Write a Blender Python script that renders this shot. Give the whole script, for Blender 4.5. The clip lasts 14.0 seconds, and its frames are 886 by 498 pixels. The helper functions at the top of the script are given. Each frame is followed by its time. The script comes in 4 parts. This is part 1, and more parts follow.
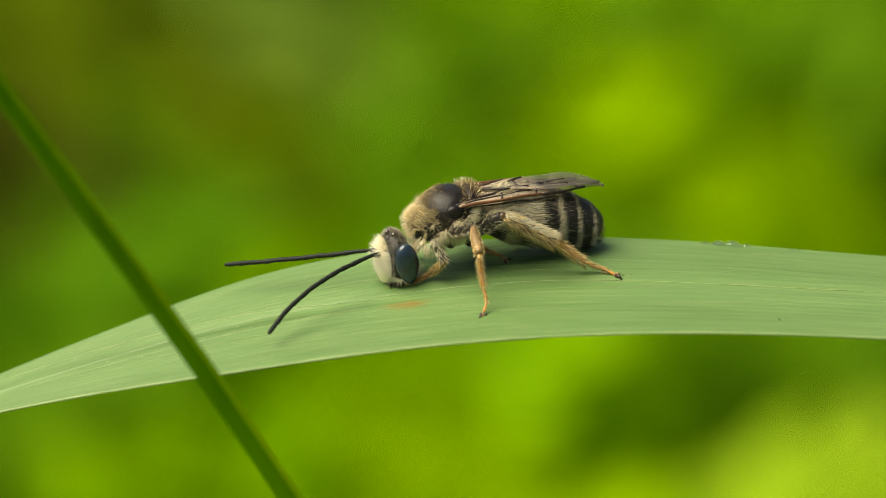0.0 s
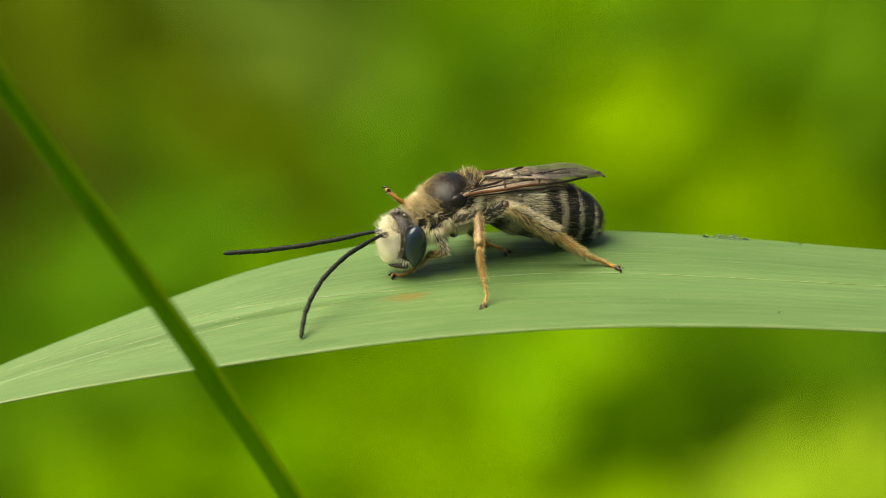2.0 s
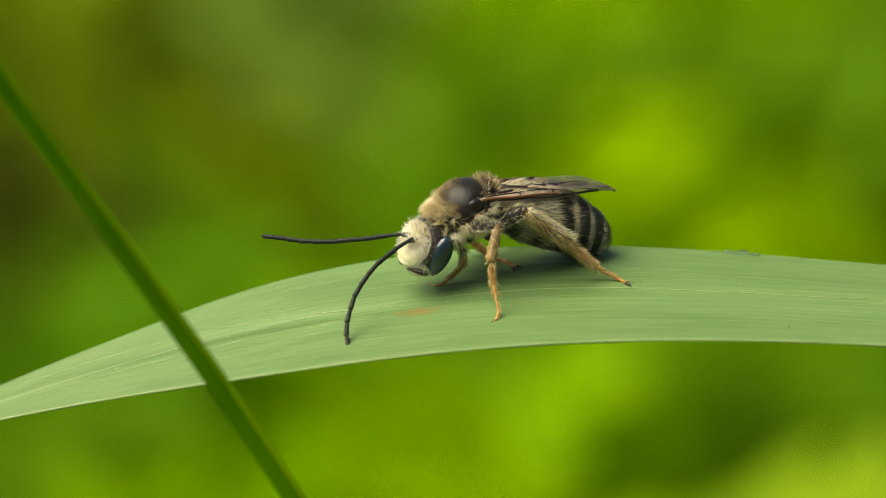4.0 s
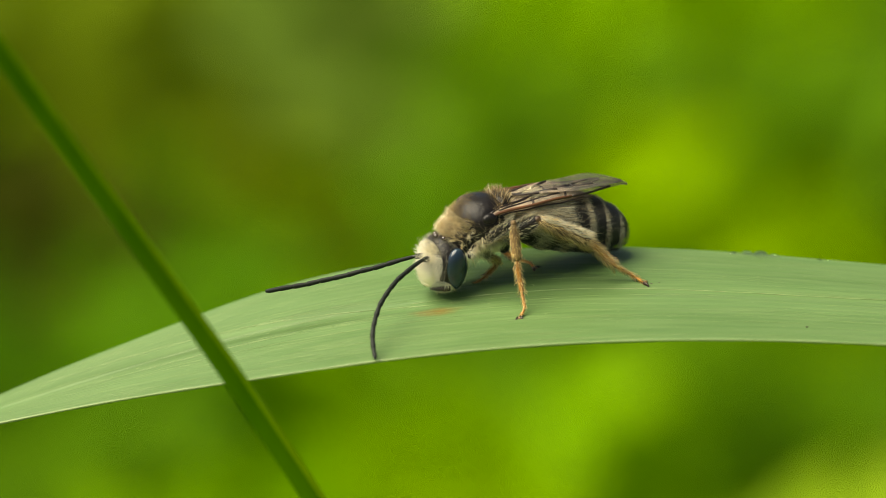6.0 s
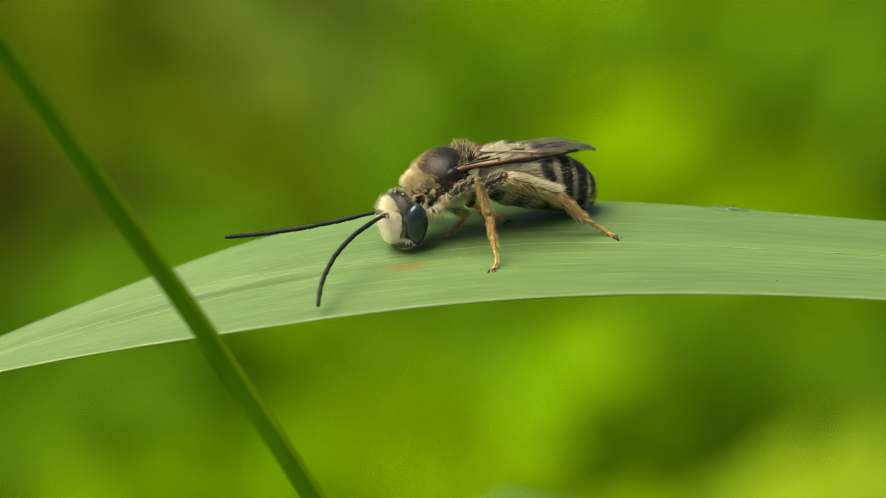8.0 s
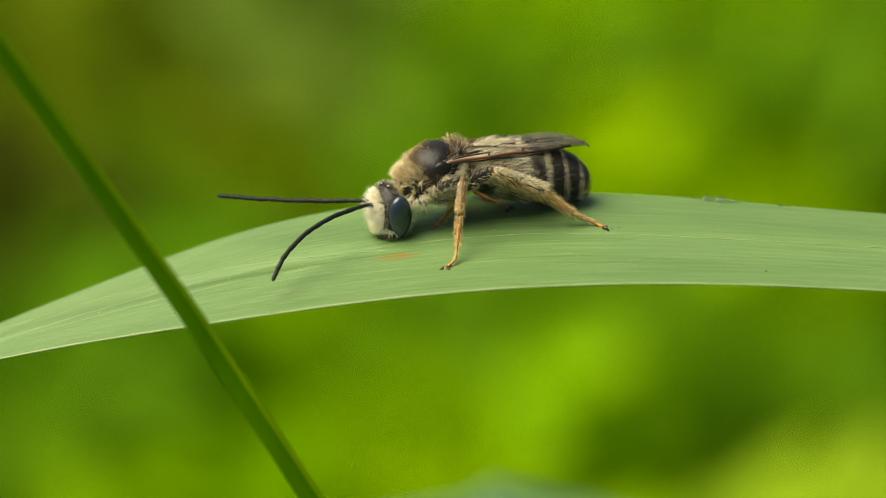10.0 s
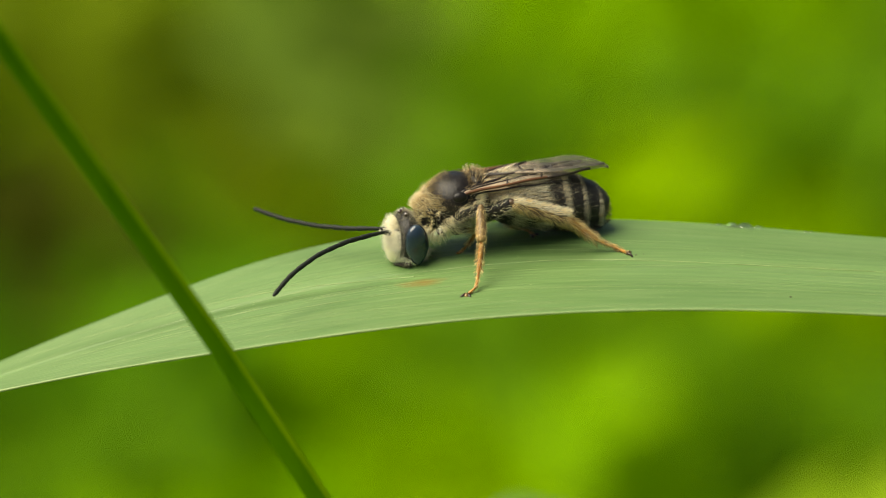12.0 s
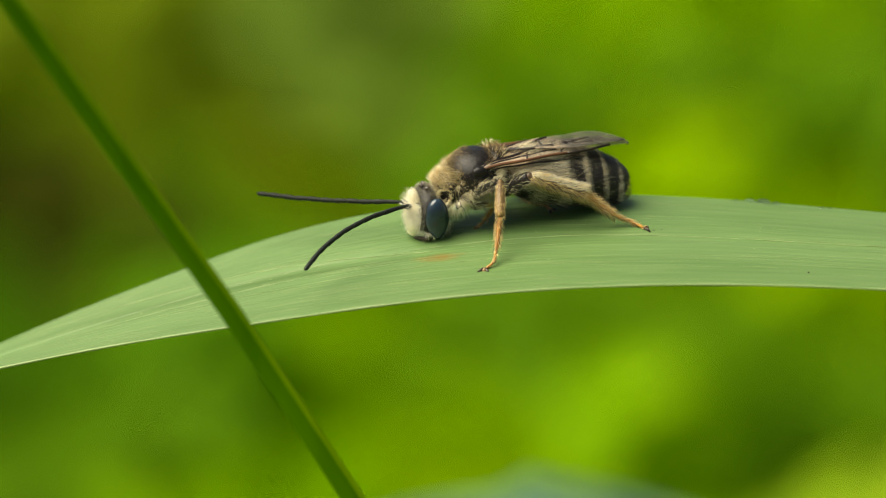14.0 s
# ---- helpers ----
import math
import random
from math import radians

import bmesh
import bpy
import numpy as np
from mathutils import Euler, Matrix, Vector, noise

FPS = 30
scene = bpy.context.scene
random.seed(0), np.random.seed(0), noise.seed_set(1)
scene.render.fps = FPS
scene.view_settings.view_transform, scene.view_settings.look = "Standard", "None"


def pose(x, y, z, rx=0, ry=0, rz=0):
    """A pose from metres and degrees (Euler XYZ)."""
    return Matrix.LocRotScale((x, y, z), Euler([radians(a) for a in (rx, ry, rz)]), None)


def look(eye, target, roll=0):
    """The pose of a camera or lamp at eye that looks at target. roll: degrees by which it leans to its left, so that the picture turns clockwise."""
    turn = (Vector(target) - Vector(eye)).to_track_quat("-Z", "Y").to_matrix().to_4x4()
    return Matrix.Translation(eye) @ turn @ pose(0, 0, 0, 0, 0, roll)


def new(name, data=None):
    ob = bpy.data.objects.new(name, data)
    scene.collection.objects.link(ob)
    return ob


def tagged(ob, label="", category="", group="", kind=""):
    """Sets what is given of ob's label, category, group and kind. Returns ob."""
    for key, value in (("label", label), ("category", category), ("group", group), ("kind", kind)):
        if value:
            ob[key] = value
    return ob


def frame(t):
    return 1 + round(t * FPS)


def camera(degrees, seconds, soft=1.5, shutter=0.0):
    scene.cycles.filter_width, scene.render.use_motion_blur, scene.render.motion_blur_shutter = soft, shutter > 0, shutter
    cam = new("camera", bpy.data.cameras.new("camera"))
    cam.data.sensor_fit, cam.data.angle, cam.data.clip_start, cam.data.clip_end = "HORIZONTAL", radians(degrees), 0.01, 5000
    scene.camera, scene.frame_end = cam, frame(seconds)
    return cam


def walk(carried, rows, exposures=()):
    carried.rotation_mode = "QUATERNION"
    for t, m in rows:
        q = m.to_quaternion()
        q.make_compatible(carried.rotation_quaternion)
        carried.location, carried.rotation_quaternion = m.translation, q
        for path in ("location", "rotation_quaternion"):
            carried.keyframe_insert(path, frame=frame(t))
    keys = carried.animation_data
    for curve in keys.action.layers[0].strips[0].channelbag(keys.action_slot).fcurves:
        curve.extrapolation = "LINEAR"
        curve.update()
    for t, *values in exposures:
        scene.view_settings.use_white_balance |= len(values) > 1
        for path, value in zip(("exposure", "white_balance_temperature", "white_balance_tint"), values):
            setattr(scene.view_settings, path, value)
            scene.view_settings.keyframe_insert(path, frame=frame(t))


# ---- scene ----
cam = camera(10.7117, 14.0, soft=0.8)
cam.data.dof.use_dof = True
cam.data.dof.focus_distance = 0.2410
cam.data.dof.aperture_fstop = 31.0
cam.data.dof.aperture_blades = 0

# seconds, eye x y z (metres), pan to the right, tilt and roll (degrees)
PATH = [
    (0.0, -0.00000, -0.22507, 0.08188, 0.0387, -20.0015, -0.005),
    (0.5, 0.00003, -0.22505, 0.08160, -0.0844, -20.1783, 0.060),
    (1.0, 0.00007, -0.22506, 0.08133, -0.1905, -20.1973, 0.086),
    (1.5, 0.00010, -0.22510, 0.08109, -0.1112, -20.1668, 0.154),
    (2.0, 0.00013, -0.22508, 0.08080, 0.0080, -19.8518, 0.130),
    (2.5, 0.00017, -0.22515, 0.08059, -0.0864, -19.7475, 0.117),
    (3.0, 0.00020, -0.22522, 0.08038, -0.1324, -19.5433, 0.146),
    (3.2, 0.00021, -0.22523, 0.08029, -0.1878, -19.5098, 0.084),
    (5.3, 0.00027, -0.22676, 0.07951, -0.0774, -19.1739, 0.039),
    (5.5, 0.00027, -0.22677, 0.07943, -0.0995, -19.1260, 0.008),
    (6.0, 0.00029, -0.22692, 0.07929, -0.4073, -19.1802, 0.042),
    (6.5, 0.00030, -0.22707, 0.07913, -0.1565, -19.5722, 0.030),
    (7.0, 0.00033, -0.22717, 0.07893, 0.0966, -19.1332, 0.190),
    (7.5, 0.00036, -0.22711, 0.07862, -0.0326, -19.2714, 0.148),
    (8.0, 0.00039, -0.22712, 0.07835, -0.0468, -19.5074, 0.093),
    (8.2, 0.00040, -0.22712, 0.07826, -0.1164, -19.5410, 0.158),
    (10.3, 0.00104, -0.22815, 0.07781, -0.0316, -19.4264, 0.236),
    (10.5, 0.00110, -0.22816, 0.07773, 0.0623, -19.4143, 0.314),
    (11.0, 0.00125, -0.22827, 0.07757, 0.1404, -19.3429, 0.268),
    (11.5, 0.00129, -0.22836, 0.07740, -0.1550, -19.0442, 0.179),
    (12.0, 0.00133, -0.22839, 0.07722, -0.4744, -18.9491, -0.025),
    (12.5, 0.00137, -0.22847, 0.07709, -0.6583, -18.9317, -0.177),
    (13.0, 0.00142, -0.22848, 0.07693, -0.9337, -18.6693, -0.146),
    (13.5, 0.00146, -0.22851, 0.07677, -0.7772, -18.7661, -0.012),
    (14.0, 0.00150, -0.22852, 0.07656, -0.7419, -19.0968, 0.027),
]
walk(cam, [(t, pose(x, y, z, 90 + tilt, 0, -pan) @ pose(0, 0, 0, 0, 0, roll)) for t, x, y, z, pan, tilt, roll in PATH],
     exposures=[(0.0, 0.90, 7650, 4), (5.5, 0.86, 7500, 4), (14.0, 0.87, 7450, 4)])

# ---- light: a bright overcast sky with a soft sun ----
world = bpy.data.worlds.new("sky")
scene.world = world
world.use_nodes = True
wn = world.node_tree.nodes
sky = wn.new("ShaderNodeTexSky")
sky.sky_type = "NISHITA"
sky.sun_disc = False
sky.sun_elevation = radians(58)
sky.sun_rotation = radians(263)
sky.dust_density = 4.0
wn["Background"].inputs["Strength"].default_value = 0.05
world.node_tree.links.new(sky.outputs["Color"], wn["Background"].inputs["Color"])
sun_data = bpy.data.lights.new("sun", "SUN")
sun_data.energy = 4.0
sun_data.angle = radians(60)
sun_data.color = (1.0, 0.95, 0.86)
sun = new("sun", sun_data)
sun.matrix_world = look((-1.22, -0.15, 1.97), (0, 0, 0))


# ---- materials ----
def material(name, dark, light, scale=400.0, stretch=(1, 1, 1), rough=0.5, bump=0.0, bump_scale=None,
             metal=0.0, sheen=0.0, through_light=0.0, coat=0.0, spread=(0.35, 0.65), island=0.0, alpha=1.0, specular=0.5):
    """Two tones mixed by coarse and fine noise, with relief of the same grain."""
    m = bpy.data.materials.new(name)
    m.use_nodes = True
    nt = m.node_tree
    b = nt.nodes["Principled BSDF"]
    at = nt.nodes.new("ShaderNodeTexCoord")
    mp = nt.nodes.new("ShaderNodeMapping")
    mp.inputs["Scale"].default_value = stretch
    nt.links.new(at.outputs["Object"], mp.inputs["Vector"])
    fine = nt.nodes.new("ShaderNodeTexNoise")
    fine.inputs["Scale"].default_value = scale
    fine.inputs["Detail"].default_value = 5
    nt.links.new(mp.outputs["Vector"], fine.inputs["Vector"])
    broad = nt.nodes.new("ShaderNodeTexNoise")
    broad.inputs["Scale"].default_value = scale * 0.17
    nt.links.new(mp.outputs["Vector"], broad.inputs["Vector"])
    mix = nt.nodes.new("ShaderNodeMix")
    mix.data_type = "FLOAT"
    mix.inputs[0].default_value = 0.45
    nt.links.new(fine.outputs["Fac"], mix.inputs[2])
    nt.links.new(broad.outputs["Fac"], mix.inputs[3])
    value = mix.outputs[0]
    if island:
        geo = nt.nodes.new("ShaderNodeNewGeometry")
        add = nt.nodes.new("ShaderNodeMath")
        add.operation = "MULTIPLY_ADD"
        add.inputs[1].default_value = island
        nt.links.new(geo.outputs["Random Per Island"], add.inputs[0])
        nt.links.new(value, add.inputs[2])
        value = add.outputs[0]
        spread = (spread[0] + island * 0.3, spread[1] + island * 0.7)
    ramp = nt.nodes.new("ShaderNodeValToRGB")
    ramp.color_ramp.elements[0].position, ramp.color_ramp.elements[1].position = spread
    ramp.color_ramp.elements[0].color = (*dark, 1)
    ramp.color_ramp.elements[1].color = (*light, 1)
    nt.links.new(value, ramp.inputs["Fac"])
    nt.links.new(ramp.outputs["Color"], b.inputs["Base Color"])
    b.inputs["Roughness"].default_value = rough
    b.inputs["Metallic"].default_value = metal
    b.inputs["Sheen Weight"].default_value = sheen
    b.inputs["Coat Weight"].default_value = coat
    b.inputs["Coat Roughness"].default_value = 0.15
    b.inputs["Alpha"].default_value = alpha
    b.inputs["Specular IOR Level"].default_value = specular
    if bump:
        bn = nt.nodes.new("ShaderNodeBump")
        bn.inputs["Strength"].default_value = bump
        bn.inputs["Distance"].default_value = 0.25 / scale
        nt.links.new(fine.outputs["Fac"], bn.inputs["Height"])
        nt.links.new(bn.outputs["Normal"], b.inputs["Normal"])
    if through_light:
        tr = nt.nodes.new("ShaderNodeBsdfTranslucent")
        nt.links.new(ramp.outputs["Color"], tr.inputs["Color"])
        ms = nt.nodes.new("ShaderNodeMixShader")
        ms.inputs[0].default_value = through_light
        nt.links.new(b.outputs[0], ms.inputs[1])
        nt.links.new(tr.outputs[0], ms.inputs[2])
        nt.links.new(ms.outputs[0], nt.nodes["Material Output"].inputs["Surface"])
    return m


M = {}
M["black"] = material("black cuticle", (0.006, 0.005, 0.005), (0.022, 0.019, 0.017), 2500, rough=0.38, bump=0.5, specular=0.25)
M["scutum"] = material("bare scutum", (0.005, 0.006, 0.008), (0.014, 0.016, 0.021), 5000, rough=0.42, bump=0.6, specular=0.3)
M["eye"] = material("compound eye", (0.007, 0.016, 0.030), (0.026, 0.050, 0.078), 900, rough=0.22, bump=0.1, coat=0.25)
M["ocellus"] = material("ocellus", (0.02, 0.01, 0.006), (0.05, 0.02, 0.01), 900, rough=0.1, coat=1.0)
M["cream"] = material("cream clypeus", (0.66, 0.60, 0.34), (0.86, 0.82, 0.58), 1500, rough=0.45, bump=0.3)
M["antenna"] = material("antenna", (0.006, 0.008, 0.006), (0.019, 0.024, 0.019), 4000, rough=0.55, bump=0.6, specular=0.22)
M["pale_hair"] = material("pale hair", (0.74, 0.64, 0.37), (0.95, 0.88, 0.63), 700, rough=0.55, island=0.5)
M["white_hair"] = material("white hair", (0.84, 0.79, 0.61), (0.95, 0.92, 0.79), 700, rough=0.55, island=0.5, sheen=0.1)
M["grey_hair"] = material("grey hair", (0.26, 0.24, 0.16), (0.52, 0.48, 0.36), 700, rough=0.55, island=0.5, sheen=0.1)
M["tan_hair"] = material("tan hair", (0.38, 0.25, 0.085), (0.74, 0.56, 0.26), 700, rough=0.55, island=0.5, sheen=0.1)
M["brown_hair"] = material("brown hair", (0.05, 0.032, 0.015), (0.20, 0.14, 0.06), 700, rough=0.5, island=0.5)
M["dark_hair"] = material("dark hair", (0.008, 0.006, 0.005), (0.03, 0.024, 0.016), 700, rough=0.45, island=0.5)
M["gold_hair"] = material("golden hair", (0.66, 0.43, 0.13), (0.94, 0.75, 0.37), 700, rough=0.5, island=0.5, sheen=0.1)
M["tergite"] = material("tergite", (0.006, 0.005, 0.0035), (0.019, 0.016, 0.011), 3500, rough=0.42, bump=0.6, specular=0.35)
M["leg_dark"] = material("leg cuticle", (0.03, 0.017, 0.008), (0.10, 0.055, 0.022), 2500, rough=0.4, bump=0.4)
M["leg_tan"] = material("shin cuticle", (0.06, 0.034, 0.011), (0.33, 0.205, 0.075), 1000, rough=0.34, bump=0.3)
M["leg_orange"] = material("tarsus cuticle", (0.19, 0.066, 0.005), (0.55, 0.25, 0.03), 2500, rough=0.4, bump=0.4)
M["claw"] = material("claw", (0.008, 0.005, 0.004), (0.03, 0.015, 0.01), 2500, rough=0.3)
M["costa"] = material("wing front vein", (0.05, 0.018, 0.006), (0.15, 0.06, 0.02), 1500, rough=0.4)
M["vein"] = material("wing vein", (0.006, 0.004, 0.003), (0.022, 0.011, 0.006), 1500, rough=0.4)


def wing_material():
    """Clear, wrinkled membrane, beige at the root and smoky towards the tip."""
    m = bpy.data.materials.new("wing membrane")
    m.use_nodes = True
    nt = m.node_tree
    b = nt.nodes["Principled BSDF"]
    b.inputs["Roughness"].default_value = 0.16
    b.inputs["IOR"].default_value = 1.5
    at = nt.nodes.new("ShaderNodeTexCoord")
    axes = nt.nodes.new("ShaderNodeSeparateXYZ")
    nt.links.new(at.outputs["Object"], axes.inputs[0])
    n = nt.nodes.new("ShaderNodeTexNoise")
    n.inputs["Scale"].default_value = 900
    nt.links.new(at.outputs["Object"], n.inputs["Vector"])
    run = nt.nodes.new("ShaderNodeMath")
    run.operation = "MULTIPLY_ADD"
    run.inputs[1].default_value = -120.0
    nt.links.new(axes.outputs["X"], run.inputs[0])
    nt.links.new(n.outputs["Fac"], run.inputs[2])

    def along(lo, hi, root, end):
        r = nt.nodes.new("ShaderNodeValToRGB")
        r.color_ramp.elements[0].position, r.color_ramp.elements[1].position = lo, hi
        r.color_ramp.elements[0].color, r.color_ramp.elements[1].color = (*root, 1), (*end, 1)
        half = nt.nodes.new("ShaderNodeMath")
        half.operation = "MULTIPLY"
        half.inputs[1].default_value = 0.66
        nt.links.new(run.outputs[0], half.inputs[0])
        nt.links.new(half.outputs[0], r.inputs["Fac"])
        return r.outputs["Color"]

    nt.links.new(along(0.42, 0.80, (0.82, 0.66, 0.49), (0.15, 0.14, 0.115)), b.inputs["Base Color"])
    bn = nt.nodes.new("ShaderNodeBump")
    bn.inputs["Strength"].default_value = 0.7
    bn.inputs["Distance"].default_value = 0.0003
    nt.links.new(n.outputs["Fac"], bn.inputs["Height"])
    nt.links.new(bn.outputs["Normal"], b.inputs["Normal"])
    clear = nt.nodes.new("ShaderNodeBsdfTransparent")
    nt.links.new(along(0.45, 0.82, (0.97, 0.91, 0.82), (0.60, 0.585, 0.54)), clear.inputs["Color"])
    ms = nt.nodes.new("ShaderNodeMixShader")
    ms.inputs[0].default_value = 0.38
    nt.links.new(clear.outputs[0], ms.inputs[1])
    nt.links.new(b.outputs[0], ms.inputs[2])
    nt.links.new(ms.outputs[0], nt.nodes["Material Output"].inputs["Surface"])
    return m


M["wing"] = wing_material()


def blade_material():
    """Waxy grey-green grass leaf: parallel veins, pale scratches and one rusty fleck."""
    m = bpy.data.materials.new("grass leaf")
    m.use_nodes = True
    nt = m.node_tree
    L = nt.links.new
    b = nt.nodes["Principled BSDF"]
    at = nt.nodes.new("ShaderNodeTexCoord")

    def noise_at(stretch, scale, detail=4):
        mp = nt.nodes.new("ShaderNodeMapping")
        mp.inputs["Scale"].default_value = stretch
        L(at.outputs["Object"], mp.inputs["Vector"])
        n = nt.nodes.new("ShaderNodeTexNoise")
        n.inputs["Scale"].default_value = scale
        n.inputs["Detail"].default_value = detail
        L(mp.outputs["Vector"], n.inputs["Vector"])
        return n.outputs["Fac"]

    def ramp_of(value, lo, hi, a, c):
        r = nt.nodes.new("ShaderNodeValToRGB")
        r.color_ramp.elements[0].position, r.color_ramp.elements[1].position = lo, hi
        r.color_ramp.elements[0].color, r.color_ramp.elements[1].color = (*a, 1), (*c, 1)
        L(value, r.inputs["Fac"])
        return r.outputs["Color"]

    def blend(fac, a, c):
        x = nt.nodes.new("ShaderNodeMix")
        x.data_type = "RGBA"
        L(fac, x.inputs[0])
        for sock, v in ((x.inputs[6], a), (x.inputs[7], c)):
            if isinstance(v, tuple):
                sock.default_value = (*v, 1)
            else:
                L(v, sock)
        return x.outputs[2]

    veins = noise_at((0.02, 1, 0.25), 6200, 5)
    broad = noise_at((0.22, 1, 0.6), 300, 3)
    mottled = noise_at((0.07, 1, 0.5), 2800, 5)
    base = ramp_of(broad, 0.3, 0.7, (0.091, 0.185, 0.046), (0.133, 0.249, 0.073))
    lines = ramp_of(veins, 0.35, 0.68, (0, 0, 0), (0.26, 0.26, 0.26))
    colour = blend(lines, base, (0.24, 0.335, 0.125))
    spots = ramp_of(mottled, 0.46, 0.74, (0, 0, 0), (0.22, 0.22, 0.22))
    colour = blend(spots, colour, (0.25, 0.34, 0.135))
    pale = ramp_of(noise_at((0.03, 1, 0.3), 900, 2), 0.74, 0.80, (0, 0, 0), (0.2, 0.2, 0.2))
    colour = blend(pale, colour, (0.52, 0.60, 0.38))
    # darker green stripe along the groove, towards the tip: shade painted into the colour
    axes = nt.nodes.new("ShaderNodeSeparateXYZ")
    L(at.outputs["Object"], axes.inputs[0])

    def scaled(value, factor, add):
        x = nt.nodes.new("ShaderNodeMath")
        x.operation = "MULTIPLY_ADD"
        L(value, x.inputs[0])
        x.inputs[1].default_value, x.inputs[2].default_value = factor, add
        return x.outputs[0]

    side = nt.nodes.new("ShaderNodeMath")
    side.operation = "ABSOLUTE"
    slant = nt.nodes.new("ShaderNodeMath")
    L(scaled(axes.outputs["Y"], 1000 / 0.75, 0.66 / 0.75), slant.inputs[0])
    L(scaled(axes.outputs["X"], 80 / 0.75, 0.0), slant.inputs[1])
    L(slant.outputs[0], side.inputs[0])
    groove_shade = nt.nodes.new("ShaderNodeMath")
    groove_shade.operation = "MULTIPLY"
    L(ramp_of(side.outputs[0], 0.05, 1.25, (1, 1, 1), (0, 0, 0)), groove_shade.inputs[0])
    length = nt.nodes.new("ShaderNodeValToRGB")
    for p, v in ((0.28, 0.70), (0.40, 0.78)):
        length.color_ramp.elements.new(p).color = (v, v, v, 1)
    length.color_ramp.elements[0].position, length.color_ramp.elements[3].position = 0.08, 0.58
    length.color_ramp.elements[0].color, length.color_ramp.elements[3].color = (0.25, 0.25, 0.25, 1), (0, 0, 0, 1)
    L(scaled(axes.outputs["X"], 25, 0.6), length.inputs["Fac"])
    L(length.outputs["Color"], groove_shade.inputs[1])
    # milky paleness on the bent-down outer half: sky light put into the colour
    tip_light = ramp_of(scaled(axes.outputs["X"], 25, 0.6), 0.12, 0.52, (0.20, 0.20, 0.20), (0, 0, 0))
    colour = blend(tip_light, colour, (0.235, 0.335, 0.150))
    colour = blend(groove_shade.outputs[0], colour, (0.060, 0.128, 0.020))
    # rusty fleck
    mp = nt.nodes.new("ShaderNodeMapping")
    mp.inputs["Location"].default_value = (1.65 / 2.1, 0.95 / 0.95, 0)
    mp.inputs["Scale"].default_value = (1000 / 2.1, 1000 / 0.95, 0)
    L(at.outputs["Object"], mp.inputs["Vector"])
    ln = nt.nodes.new("ShaderNodeVectorMath")
    ln.operation = "LENGTH"
    L(mp.outputs["Vector"], ln.inputs[0])
    wob = nt.nodes.new("ShaderNodeMath")
    wob.operation = "MULTIPLY_ADD"
    wob.inputs[1].default_value = 0.7
    L(noise_at((0.35, 1, 1), 2600, 4), wob.inputs[0])
    L(ln.outputs["Value"], wob.inputs[2])
    fleck = ramp_of(wob.outputs[0], 0.5, 1.4, (0.9, 0.9, 0.9), (0, 0, 0))
    colour = blend(fleck, colour, (0.23, 0.15, 0.025))
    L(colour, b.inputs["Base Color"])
    b.inputs["Roughness"].default_value = 0.48
    b.inputs["Specular IOR Level"].default_value = 0.55
    bn = nt.nodes.new("ShaderNodeBump")
    bn.inputs["Strength"].default_value = 0.35
    bn.inputs["Distance"].default_value = 0.00007
    L(veins, bn.inputs["Height"])
    L(bn.outputs["Normal"], b.inputs["Normal"])
    tr = nt.nodes.new("ShaderNodeBsdfTranslucent")
    L(colour, tr.inputs["Color"])
    ms = nt.nodes.new("ShaderNodeMixShader")
    ms.inputs[0].default_value = 0.2
    L(b.outputs[0], ms.inputs[1])
    L(tr.outputs[0], ms.inputs[2])
    L(ms.outputs[0], nt.nodes["Material Output"].inputs["Surface"])
    return m


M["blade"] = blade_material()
M["stem"] = material("grass stem", (0.038, 0.132, 0.0), (0.074, 0.190, 0.0), 500, (1, 1, 0.05), rough=0.6, specular=0.07, bump=0.3)
M["drop"] = material("water drop", (1, 1, 1), (1, 1, 1), rough=0.02)
_b = M["drop"].node_tree.nodes["Principled BSDF"]
_b.inputs["Transmission Weight"].default_value = 1.0
_b.inputs["IOR"].default_value = 1.33
M["speck"] = material("dirt speck", (0.02, 0.015, 0.01), (0.06, 0.04, 0.02), 3000)


